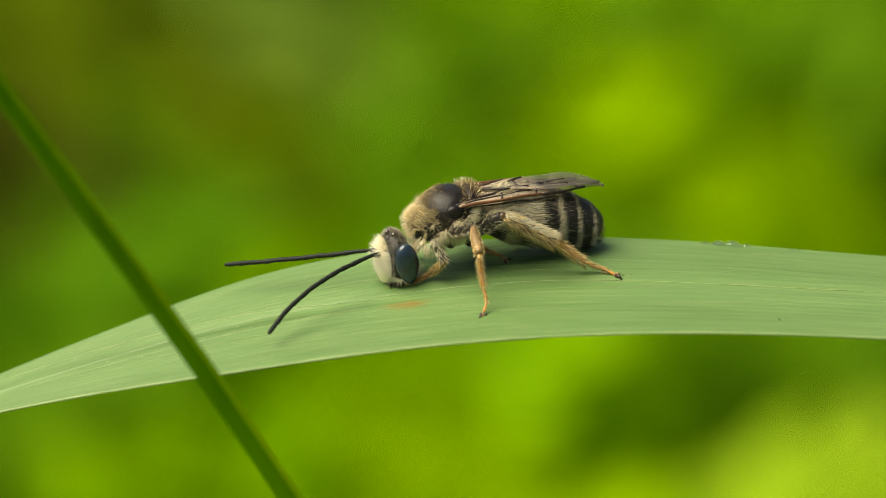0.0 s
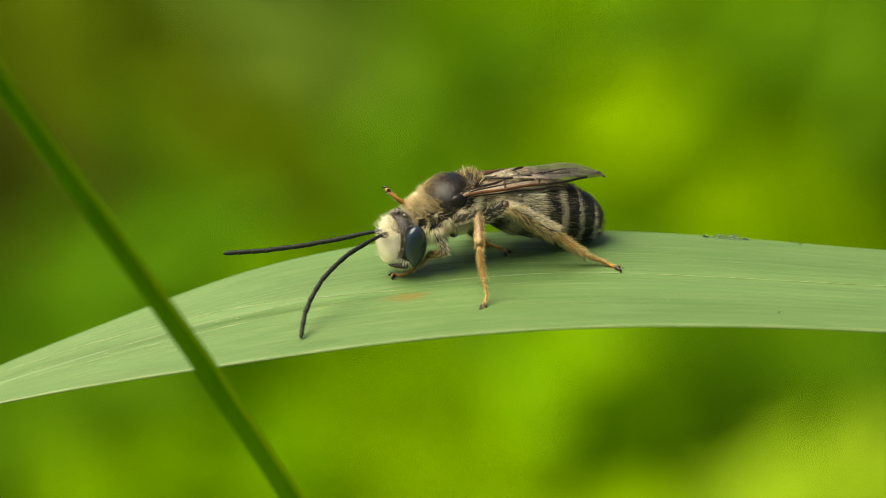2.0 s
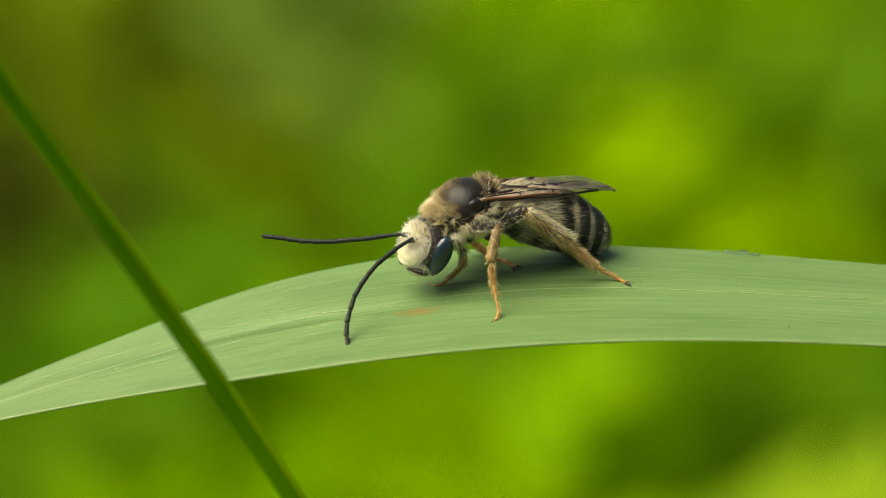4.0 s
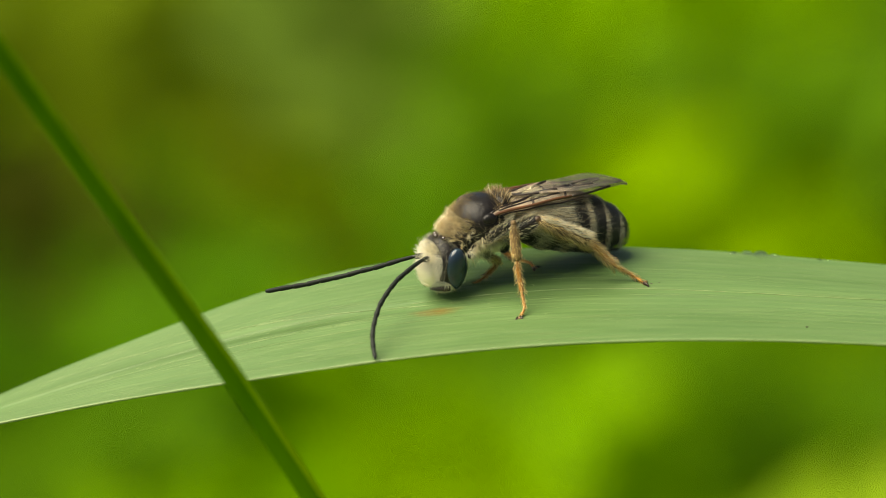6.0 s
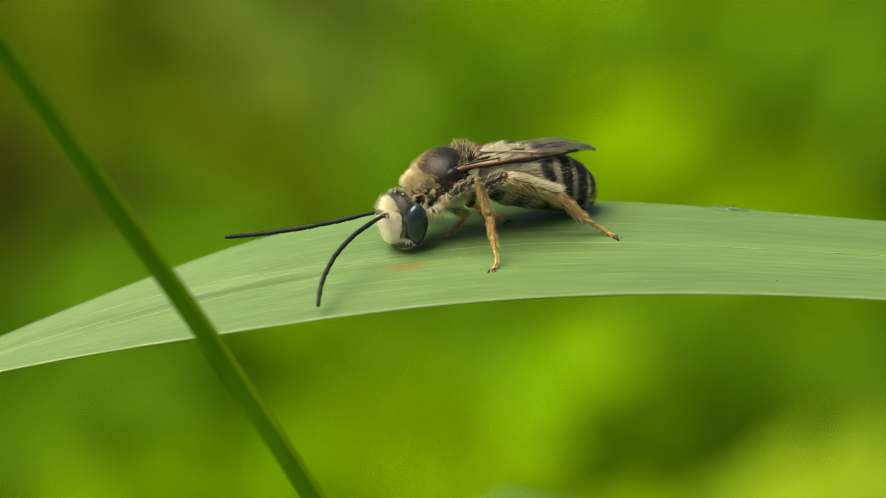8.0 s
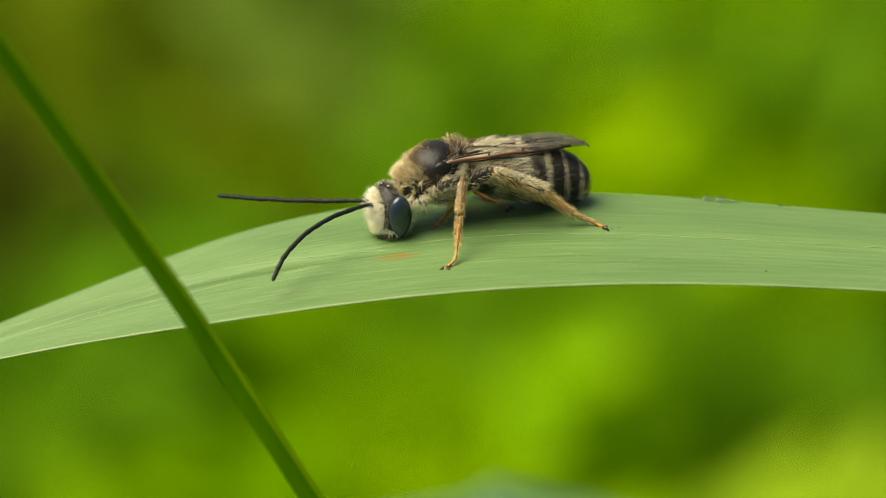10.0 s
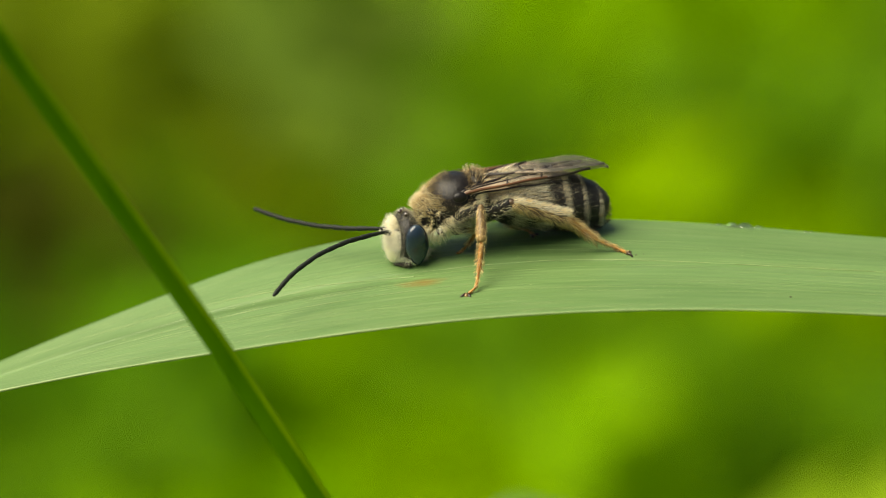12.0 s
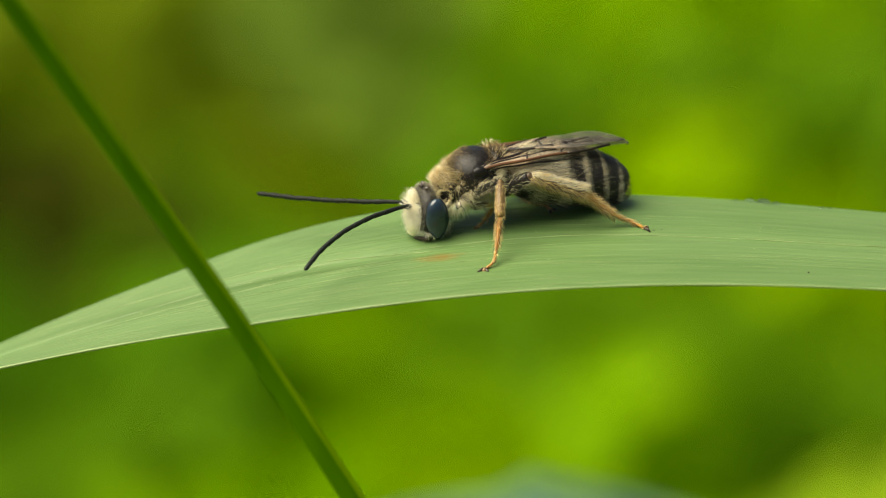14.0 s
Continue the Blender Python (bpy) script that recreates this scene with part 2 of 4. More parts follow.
# ---- mesh building, in millimetres ----
class Shape:
    def __init__(self):
        self.v, self.f, self.m = [], [], []

    def face(self, idx, mat):
        self.f.append(idx)
        self.m.append(mat)

    def tube(self, pts, radii, n=12, mat=0, flat=1.0, up=None, cap=True):
        """A tube through pts; flat squeezes it along `up`."""
        pts = [Vector(p) for p in pts]
        up = Vector(up) if up else Vector((0.13, 0.31, 0.94))
        base = len(self.v)
        for i, p in enumerate(pts):
            d = (pts[min(i + 1, len(pts) - 1)] - pts[max(i - 1, 0)]).normalized()
            s = d.cross(up).normalized()
            u = s.cross(d).normalized()
            r = radii[i]
            for k in range(n):
                a = 2 * math.pi * k / n
                self.v.append(p + s * math.cos(a) * r + u * math.sin(a) * r * flat)
        for i in range(len(pts) - 1):
            for k in range(n):
                a, b = base + i * n + k, base + i * n + (k + 1) % n
                self.face((a, b, b + n, a + n), mat)
        if cap:
            for end, ring in ((0, range(n)), (len(pts) - 1, range(n - 1, -1, -1))):
                c = len(self.v)
                self.v.append(pts[end])
                ring = [base + end * n + k for k in ring]
                for k in range(n):
                    self.face((c, ring[(k + 1) % n], ring[k]), mat)

    def ball(self, c, r, rot=None, nu=24, nv=14, mat=0, warp=None):
        c, rot = Vector(c), (rot or Matrix.Identity(3))
        base = len(self.v)
        for j in range(nv + 1):
            th = math.pi * j / nv
            for i in range(nu):
                ph = 2 * math.pi * i / nu
                n = Vector((math.sin(th) * math.cos(ph), math.sin(th) * math.sin(ph), math.cos(th)))
                p = Vector((n.x * r[0], n.y * r[1], n.z * r[2]))
                if warp:
                    p = warp(p, n)
                self.v.append(c + rot @ p)
        for j in range(nv):
            for i in range(nu):
                a, b = base + j * nu + i, base + j * nu + (i + 1) % nu
                self.face((a, a + nu, b + nu, b), mat)

    def hair(self, p, d, length, width, bend=(0, 0, -0.2), mat=0):
        """One tapering, bent hair with a three-cornered section."""
        p, d, bend = Vector(p), Vector(d).normalized(), Vector(bend)
        s = d.orthogonal().normalized()
        u = d.cross(s)
        base = len(self.v)
        mid = p + (d + bend * 0.25) * length * 0.5
        tip = p + (d + bend).normalized() * length
        for q, w in ((p, width), (mid, width * 0.8)):
            for k in range(3):
                a = 2.094 * k
                self.v.append(q + (s * math.cos(a) + u * math.sin(a)) * w)
        self.v.append(tip)
        for k in range(3):
            k2 = (k + 1) % 3
            self.face((base + k, base + k2, base + 3 + k2, base + 3 + k), mat)
            self.face((base + 3 + k, base + 3 + k2, base + 6), mat)

    def fur(self, c, r, count, rule, rot=None, rng=random):
        """Hairs over an ellipsoid; rule(n) gives None or (length, width, lean, material)."""
        c, rot = Vector(c), (rot or Matrix.Identity(3))
        made = 0
        count = int(count * 1.7)
        while made < count:
            n = Vector((rng.gauss(0, 1), rng.gauss(0, 1), rng.gauss(0, 1))).normalized()
            made += 1
            got = rule(n)
            if not got:
                continue
            length, width, lean, mat = got
            p = Vector((n.x * r[0], n.y * r[1], n.z * r[2])) * 0.985
            nrm = Vector((n.x / r[0], n.y / r[1], n.z / r[2])).normalized()
            j = Vector((rng.gauss(0, 1), rng.gauss(0, 1), rng.gauss(0, 1))) * 0.28
            d = nrm + Vector(lean) + j
            bend = Vector(lean) * 0.45 + Vector((rng.gauss(0, .12), rng.gauss(0, .12), rng.gauss(0, .12) - 0.08))
            self.hair(c + rot @ p, rot @ d, length * rng.uniform(0.55, 1.2), width * 0.72, rot @ bend, mat)

    def make(self, name, mats, parent=None, label="", scale=0.001, smooth=True):
        me = bpy.data.meshes.new(name)
        me.from_pydata([tuple(p * scale) for p in self.v], [], self.f)
        for key in mats:
            me.materials.append(M[key])
        me.polygons.foreach_set("material_index", self.m)
        me.polygons.foreach_set("use_smooth", [smooth] * len(self.f))
        me.update()
        ob = new(name, me)
        if parent:
            ob.parent = parent
        if label:
            tagged(ob, label)
        return ob


# ---- the grass leaf that carries the bee ----
NEAR = (0.0136, -0.0108, -0.4579, 1.0755, -2.8472)
FAR = (0.0238, 0.0575, -0.8301, 1.0014, -1.968)


def poly(c, x):
    v = 0.0
    for k in c:
        v = v * x + k
    return v


def edge_height(c, x):
    """Height of an edge of the leaf; past the ends it runs on in its own slope and sags."""
    q = max(-24.0, min(24.0, x))
    slope = (poly(c, (q + 0.01) / 10) - poly(c, (q - 0.01) / 10)) / 0.02
    over = x - q
    if over > 0:
        return poly(c, q / 10) + slope * over - 0.004 * over * over
    return poly(c, q / 10) + slope * over - 0.002 * over * over


def half_width(x):
    w = 6.2 - 1.6 / (1 + math.exp((x + 15) / 3.0))
    if x < -26:
        w *= max(0.02, 1 - ((-26 - x) / 54.0)) ** 0.8
    return w


def leaf_point(x, s):
    """A point on the leaf: x in mm along it, s from -1 (near edge) to 1 (far edge)."""
    a = (s + 1) / 2
    z = edge_height(NEAR, x) * (1 - a) + edge_height(FAR, x) * a
    z -= 0.16 * a * math.exp(-((x + 16) / 5.0) ** 2)
    west = 1 / (1 + math.exp((x + 3) / 3.0))
    fold = 0.14 * math.exp(-((s - 0.06) / 0.10) ** 2) + 0.15 * math.exp(-abs(s + 0.04) / 0.14) * west
    z -= fold
    # a sharp crease along the fold
    z -= 0.04 * west * math.exp(-((s + 0.02 + 0.008 * math.sin(0.4 * x)) / 0.035) ** 2)
    z += 0.006 * math.sin(s * 60 + 0.05 * x) + 0.006 * math.sin(s * 103)
    return Vector((x, s * half_width(x), z))


def grass_leaf():
    root = new("grass_leaf")
    tagged(root, "broad arching grey-green grass leaf with fine parallel veins", "grass leaf")
    nx, ns = 260, 190
    sh = Shape()
    xs = [-80 + 170 * i / nx for i in range(nx + 1)]
    for layer, off in ((0, 0.0), (1, -0.16)):
        for x in xs:
            for j in range(ns + 1):
                s = -1 + 2 * j / ns
                p = leaf_point(x, s)
                thin = 1 - abs(s) ** 8
                sh.v.append(p + Vector((0, 0, off * thin + (-0.012 if layer else 0))))
    row, lay = ns + 1, (nx + 1) * (ns + 1)
    for i in range(nx):
        for j in range(ns):
            a = i * row + j
            sh.face((a, a + row, a + row + 1, a + 1), 0)
            a += lay
            sh.face((a, a + 1, a + row + 1, a + row), 0)
        for j, flip in ((0, 1), (ns, 0)):
            a, b = i * row + j, (i + 1) * row + j
            sh.face((a, a + lay, b + lay, b) if flip else (a, b, b + lay, a + lay), 0)
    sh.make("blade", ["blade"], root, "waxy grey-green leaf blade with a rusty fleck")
    # pale raised main vein
    sh = Shape()
    for s0, x0, x1, r in ((0.115, -3, 89, 0.045), (None, -24, -2, 0.032), (-0.30, -16, 1, 0.022), (-0.12, -20, -5, 0.02)):
        pts, rad = [], []
        for i in range(240):
            x = x0 + (x1 - x0) * i / 239
            # the main vein swings to the far side towards the tip
            across = (0.1 - 0.117 * x) / half_width(x) if s0 is None else s0
            p = leaf_point(x, across + 0.012 * math.sin(x * 0.3))
            pts.append(p + Vector((0, 0, 0.004 + 0.014 * noise.noise(Vector((x * 0.9, across * 40, 0))))))
            rad.append(r * (0.4 + 0.6 * math.sin(math.pi * min(1, (i + 2) / 80) / 2)) * (0.75 + 0.25 * math.sin(x * 1.7)))
        sh.tube(pts, rad, 6, 0, flat=0.7)
    sh.make("midrib", ["midrib"], root, "pale raised vein")
    # many fine broken veins, densest on the near half
    rng = random.Random(17)
    sh = Shape()
    for i in range(150):
        s0 = -0.95 + 1.85 * rng.random() ** 1.25
        x0 = rng.uniform(-24, 24)
        run = rng.uniform(1.5, 9.0)
        r = rng.uniform(0.009, 0.018)
        pts, rad = [], []
        for k in range(25):
            x = x0 + run * k / 24
            pts.append(leaf_point(x, s0 + 0.003 * math.sin(x * 1.3 + i)) + Vector((0, 0, 0.002)))
            rad.append(r * (0.25 + 0.75 * math.sin(math.pi * k / 24)) * (0.7 + 0.3 * math.sin(x * 3.1 + i)))
        sh.tube(pts, rad, 5, 0, flat=0.6)
    for i in range(240):
        # tiny scars and grains of dust
        x, s0, r = rng.uniform(-25, 24), rng.uniform(-0.97, 0.9), rng.uniform(0.010, 0.026)
        sh.ball(leaf_point(x, s0), (r * rng.uniform(1.2, 3.5), r, r * 0.5), mat=0, nu=8, nv=5)
    sh.make("fine_vein", ["midrib"], root, "fine pale veins, scars and dust on the leaf")
    # pale rim along the near edge
    sh = Shape()
    pts = [leaf_point(-60 + 149 * i / 300, -1.0) + Vector((0, -0.015, -0.012)) for i in range(301)]
    sh.tube(pts, [0.062 + 0.012 * math.sin(i * 0.7) for i in range(301)], 8, 0)
    sh.make("leaf_margin", ["midrib"], root, "thin pale rim of the leaf")
    # the stalk it grows from, at its right end
    sh = Shape()
    top = leaf_point(89, 0)
    pts = [Vector((92 + 6 * (1 - k / 30) ** 2 - 6, top.y, GROUND * 1000 + (top.z + 10 + 30 - GROUND * 1000) * k / 30)) for k in range(31)]
    sh.tube(pts, [2.6 - 0.6 * k / 30 for k in range(31)], 14, 0)
    sh.make("stalk", ["stem"], root, "smooth green grass stalk")
    return root


M["midrib"] = material("pale vein", (0.17, 0.26, 0.085), (0.31, 0.39, 0.17), 900, (0.1, 1, 1), rough=0.45)


GROUND = -0.75          # height of the meadow floor
STEM_FOOT = Vector((75, -13, GROUND * 1000))


def grass_stem():
    """The thin stem that crosses in front of the leaf; its foot stands on the ground."""
    root = new("tall_grass")
    tagged(root, "thin round green grass stem leaning across the leaf", "grass")
    root.location = STEM_FOOT / 1000
    sh = Shape()
    pts, rad = [], []
    for k in range(121):
        z = 95 + (GROUND * 1000 - 95) * (k / 120) ** 1.35
        # leans to the right on the way down and steepens slowly
        d = 14.25 - z
        x = -20.4 + 0.606 * d if d < 60 else -20.4 + 0.606 * 60 + 0.606 * 90 * (1 - math.exp(-(d - 60) / 90))
        if d < 0:
            x = -20.4 + 0.606 * d - 0.0004 * d * d
        pts.append(Vector((x, -13 - 0.18 * max(0, z), z)) - STEM_FOOT)
        rad.append(0.49 + 0.0012 * max(0, min(60, d + 20)) + 0.0022 * max(0, d - 40))
    shift = pts[-1].copy()
    pts = [q - Vector((shift.x, 0, 0)) * (k / 120) ** 3 for k, q in enumerate(pts)]
    sh.tube(pts, rad, 16, 0, up=(0.2, -0.95, 0.2))
    sh.make("culm", ["stem"], root, "smooth green stalk")
    # a fine ridge along the lit side, its paler green painting the light
    sh = Shape()
    sh.tube([q + Vector((0.33, -0.17, 0.20)) * (r / 0.5) for q, r in zip(pts, rad)], [r * 0.36 for r in rad], 8, 0)
    sh.make("ridge", ["lit_ridge"], root, "paler green ridge along the stalk")
    return root


# paler than the stalk: the lit side is put into this colour
M["lit_ridge"] = material("stem ridge, lit side", (0.13, 0.26, 0.0), (0.20, 0.34, 0.001), 500, (1, 1, 0.05), rough=0.6, specular=0.1, bump=0.3)


FRONT_LEAF = Vector((1.6, -70, 12.3))


def front_leaf():
    """A bluish leaf close to the lens, below the picture's edge for most of the time."""
    root = new("clover_leaf")
    tagged(root, "broad bluish green leaf standing close before the lens", "leaf")
    root.location = (FRONT_LEAF.x / 1000, FRONT_LEAF.y / 1000, GROUND)
    top = FRONT_LEAF.z - GROUND * 1000
    sh = Shape()
    sh.tube([Vector((3 * math.sin(k * 0.4), 0, (top - 14) * k / 20)) for k in range(21)], [0.9] * 21, 8)
    sh.make("leaf_stalk", ["stem"], root)
    sh = Shape()
    n = 14
    for i in range(n + 1):
        for j in range(n + 1):
            u, v = -1 + 2 * i / n, j / n
            w = 8.2 * math.sqrt(max(0.0, 1 - (2 * v - 1) ** 2)) + 0.05
            sh.v.append(Vector((u * w + 1.0, 2.0 - 14 * v + 0.8 * u * u, top - 0.9 * u * u - 5.5 * v * v - (0.35 if u < -0.2 else 0.0))))
    for i in range(n):
        for j in range(n):
            a = i * (n + 1) + j
            sh.face((a, a + n + 1, a + n + 2, a + 1), 0)
    sh.make("leaflet", ["blue"], root, "bluish green leaf surface")
    return root


# ---- the bee: x forward, y to its left, z up, millimetres, standing on z = 0 ----
UP20, OUT20 = Vector((0, math.sin(radians(20)), math.cos(radians(20)))), Vector((0, -math.cos(radians(20)), math.sin(radians(20))))

# seconds, shift along the leaf and upwards (mm), yaw, nose-up pitch (degrees)
BODY = [
    (0, 0.23, 0.65, 16, 0), (0.5, 0.32, 1.16, 16, 2), (1, 0.22, 0.93, 17, 1.5), (1.5, 0.1, 0.72, 17, 1),
    (2, 0.32, 0.89, 18, 1), (2.5, 0.44, 1.31, 17, 0), (3, 0.51, 1.47, 18, 0), (3.2, 0.5, 1.55, 19, 0),
    (5.3, 0.73, 1.56, 24, 2), (5.5, 0.6, 1.37, 24, 1), (6, 0.45, 0.91, 24, -3), (6.5, 0.54, 1.06, 24, -3),
    (7, 0.45, 1.01, 23, -3), (7.5, 0.25, 0.91, 23, -4), (8, 0.28, 0.82, 21, -4), (8.2, 0.39, 0.76, 20, -4),
    (10.3, 0.13, 0.5, 17, -1), (10.5, 0.21, 0.47, 17, -1), (11, 0.07, 0.31, 16, -1), (11.5, -0.17, 0.29, 16, -1),
    (12, -0.15, 0.28, 16, -1), (12.5, -0.09, 0.45, 17, 0), (13, 0.13, 0.65, 17, 1), (13.5, -0.02, 0.29, 16, 0),
    (14, -0.1, 0.28, 16, 0),
]
TIMES = [row[0] for row in BODY]
# head: yaw to its left, nose-up pitch, roll (degrees)
HEAD = [
    (0, -5, 0), (0, 0, 0), (0, 0, 0), (0, 0, 0), (8, 4, -2), (13, 14, -6), (19, 19, -10), (22, 20, -12),
    (11, 14, -4), (11, 10, -3), (9, 6, -2), (8, 3, -2), (5, 2, -1), (7, 4, -2), (7, 4, -2), (7, 3, -1),
    (2, 2, 0), (2, 2, 0), (1, 2, 0), (0, 2, 0), (0, 2, 0), (0, 3, 0), (2, 4, 0), (0, 2, 0),
    (0, 2, 0),
]
# how far the head is stretched forward and up (mm)
HEAD_SHIFT = [
    (0.75, -0.78), (0.74, -0.75), (0.65, -0.72), (0.49, -0.53), (0.54, -0.5), (0.17, -0.8),
    (0.33, -0.93), (0.12, -1.03), (0.35, -0.26), (0.47, -0.37), (0.21, -0.53), (0.71, -0.41),
    (0.53, -0.56), (0.36, -0.65), (0.43, -0.56), (0.44, -0.69), (0.48, -0.65), (0.48, -0.65),
    (0.53, -0.54), (0.56, -0.56), (0.5, -0.54), (0.61, -0.4), (0.62, -0.45), (0.46, -0.52),
    (0.42, -0.55),
]
# antennae in the picture plane: start and end angle (degrees above straight left), length seen (mm)
NEAR_ANTENNA = [
    (-22, -57.7, 7.11), (-19, -65.9, 7.41), (-18, -71.5, 7.06), (-20, -60.8, 6.67), (-26, -88.8, 7.31), (-34, -98, 7.11),
    (-33, -88.9, 7.16), (-26, -110.3, 8.08), (-38, -109.1, 6.66), (-36, -107, 6.66), (-34, -108.2, 6.35), (-30, -82.8, 6.86),
    (-32, -92.5, 6.65), (-32, -91.1, 6.46), (-30, -90.1, 6.29), (-30, -80.3, 6.12), (-14, -74.4, 6.87), (-13, -77.5, 6.91),
    (-14, -60.9, 6.67), (-14, -51, 6.99), (-12, -57.1, 7.06), (-9, -56.6, 6.9), (-16, -66.9, 7.24), (-16, -67.5, 6.68),
    (-16, -58.9, 6.54),
]
FAR_ANTENNA = [
    (-7, -3.9, 8.06), (-6, 0.7, 8.01), (-6, -0.7, 8.21), (-14, -21.7, 8.33), (-13, -2.1, 8.38), (-9, -4.7, 8.31),
    (-4, 6.8, 7.86), (-4, 14.2, 7.62), (-17, -6, 8.38), (-18, -9.3, 8.38), (-17, -8.5, 8.38), (-11, -1.7, 7.95),
    (-16, -7.5, 8.16), (-13, -4.8, 8.34), (-14, -3.2, 8.38), (-13, 1.7, 8.34), (0, 6.7, 8.05), (0, 7.2, 7.6),
    (-1, 17.1, 7.89), (-1, 22.1, 7.27), (-1, 23.5, 7.37), (-1, 25.7, 7.67), (1, 15, 7.7), (0, 4.3, 8.14),
    (0, 8.4, 8.06),
]
# lift of the folded wings (degrees)
WINGS = [-2.4, -3.3, -2.9, -1, -2.6, -5.9, -7, -7.5, -7.7, -5.8, -3.7, -7.3, -6.1, 1.1, -8, -7.8, -2.9, 3, -1.6, -0.9, -0.8, -3.3, -2.1, 0.2, -0.2]

THORAX = Vector((0.28, 0, 2.42))
NECK = Vector((1.55, 0, 1.8))
HEAD_AT = Vector((0.82, 0, -0.62))       # head's middle from the neck
WAIST = Vector((-1.05, 0, 2.5))
SEGMENTS, SEG_LEN = 11, 0.71


def body_pose(k):
    t, dx, dz, yaw, pitch = BODY[k]
    shift_y = -5.0 * (math.sin(radians(yaw)) - math.sin(radians(16)))
    return pose((0.46 + dx) / 1000, (3.0 + shift_y) / 1000, (-2.15 + dz) / 1000, 0, 0, 180 + yaw) @ pose(0, 0, 0, 0, -pitch, 0)


def head_pose(k):
    yaw, pitch, roll = HEAD[k]
    ox, oz = HEAD_SHIFT[k]
    return pose(*((NECK + Vector((ox, 0, oz))) / 1000), roll, -pitch, yaw)


def droop(k):
    """How far the abdomen hangs so that its tip stays on the leaf (degrees)."""
    _, _, dz, _, pitch = BODY[k]
    rise = dz - BODY[0][2] - 6.0 * math.sin(radians(pitch))
    return math.degrees(math.asin(max(-0.2, min(0.25, rise / 6.0))))


# the abdomen raised with the wings (degrees)
RAISED = {6.0: 2.0, 7.0: 1.0, 7.5: 5.0}


def abdomen_pose(k):
    return pose(*(WAIST / 1000), 0, RAISED.get(TIMES[k], 0.0) - droop(k), 0)


def build_thorax(bee):
    rng = random.Random(3)
    sh = Shape()
    r = (1.5, 1.72, 1.42)
    sh.ball(THORAX, r, mat=0, nu=40, nv=26)
    # scutellum behind, pronotal collar in front, coxae below
    sh.ball(THORAX + Vector((-1.12, 0, 0.88)), (0.55, 0.95, 0.45), mat=0)
    sh.ball(THORAX + Vector((1.36, 0, -0.55)), (0.80, 1.2, 0.85), mat=0)
    sh.ball(THORAX + Vector((-1.2, 0, -0.2)), (0.75, 1.2, 1.1), mat=0)
    body = sh.make("thorax", ["black"], bee, "black hairy thorax")
    for x in (1.2, 0.4, -0.6):
        for s in (-1, 1):
            sh = Shape()
            sh.ball((x, s * 0.9, 1.25), (0.34, 0.36, 0.5), mat=0, nu=12, nv=8)
            sh.make("coxa", ["black"], body, "black leg base")

    sh = Shape()
    def dome(p, n):
        return p * (1.0 + 0.02 * math.cos(6 * n.y))
    sh.ball(THORAX + Vector((-0.02, 0, 0.22)), (1.14, 1.42, 1.21), mat=0, nu=36, nv=24, warp=dome)
    sh.make("scutum", ["scutum"], body, "bare dark shield on the back, worn shiny")

    sh = Shape()
    def rule(n):
        bare = n.x * 0.36 + abs(n.y) * 0.30 + n.z * 0.88
        clump = noise.noise(n * 5.5)
        if abs(n.y) * 0.88 + n.x * 0.10 + n.z * 0.42 > 0.925:
            return None
        front = n.x > 0.60 + 0.12 * clump
        if bare > 0.74:
            # a worn bare patch on top, its rim thinning out
            if rng.random() < (0.1 if front else 0.55) + (bare - 0.74) * (2.8 if front else 4.5):
                return None
            return (0.15, 0.0062, (0.1, 0, 0.2), 2 if front and rng.random() < 0.7 else 3)
        if bare > 0.36:
            # short dense pile round it, tan and pale in front, thin and brown behind
            if rng.random() < (0.08 if front else 0.62):
                return None
            pick = rng.random()
            if front:
                return (0.40, 0.0060, (0.35, 0, 0.25), 2 if pick < 0.40 else (0 if pick < 0.72 else (4 if pick < 0.92 else 3)))
            return (0.2, 0.007, (-0.1, 0, 0.2), 3 if pick < 0.6 else (2 if pick < 0.92 else 0))
        if n.z < -0.55:
            return (0.45, 0.015, (0, 0, -0.2), 0)
        if abs(n.y) > 0.42 and clump < 0.06 and rng.random() < 0.8:
            return None
        if n.x > 0.45 and n.z > -0.1:
            return (0.42, 0.0095, (0.3, 0, 0.3), 2 if rng.random() < 0.3 else 0)
        if n.x < -0.5:
            return (0.55, 0.011, (-0.35, 0, 0.15), 0 if clump > -0.1 else 2)
        if clump > 0.10 + 0.08 * (n.z < 0.2):
            return (0.72, 0.0110, (rng.uniform(-0.6, 0.0), 0, rng.uniform(-0.2, 0.4)), 0 if rng.random() < 0.6 else (1 if rng.random() < 0.45 else (2 if rng.random() < 0.6 else 3)))
        if rng.random() < 0.78:
            return None
        return (0.42, 0.010, (rng.uniform(-0.4, 0.3), 0, 0.2), 3)
    sh.fur(THORAX + Vector((0.0, 0, 0.03)), (1.51, 1.73, 1.46), 11500, rule, rng=rng)
    # velvet over the front of the shield
    def velvet(n):
        if n.z < 0.05 or n.x < 0.15 or rng.random() > (n.x - 0.05) * 1.5:
            return None
        return (0.20, 0.0060, (0.3, 0, 0.2), 3 if rng.random() < 1.15 - n.x else 2)
    sh.fur(THORAX + Vector((-0.02, 0, 0.22)), (1.21, 1.51, 1.24), 6500, velvet, rng=rng)
    # ruff round the neck
    def ruff(n):
        if n.x < 0.05 or (n.z < 0.25 and noise.noise(n * 4.0) < 0.02):
            return None
        return (0.40, 0.0095, (0.35, 0, 0.2), 0 if rng.random() < (0.5 if n.z > 0.2 else 0.75) else 2)
    sh.fur(THORAX + Vector((1.36, 0, -0.55)), (0.80, 1.2, 0.85), 3000, ruff, rng=rng)
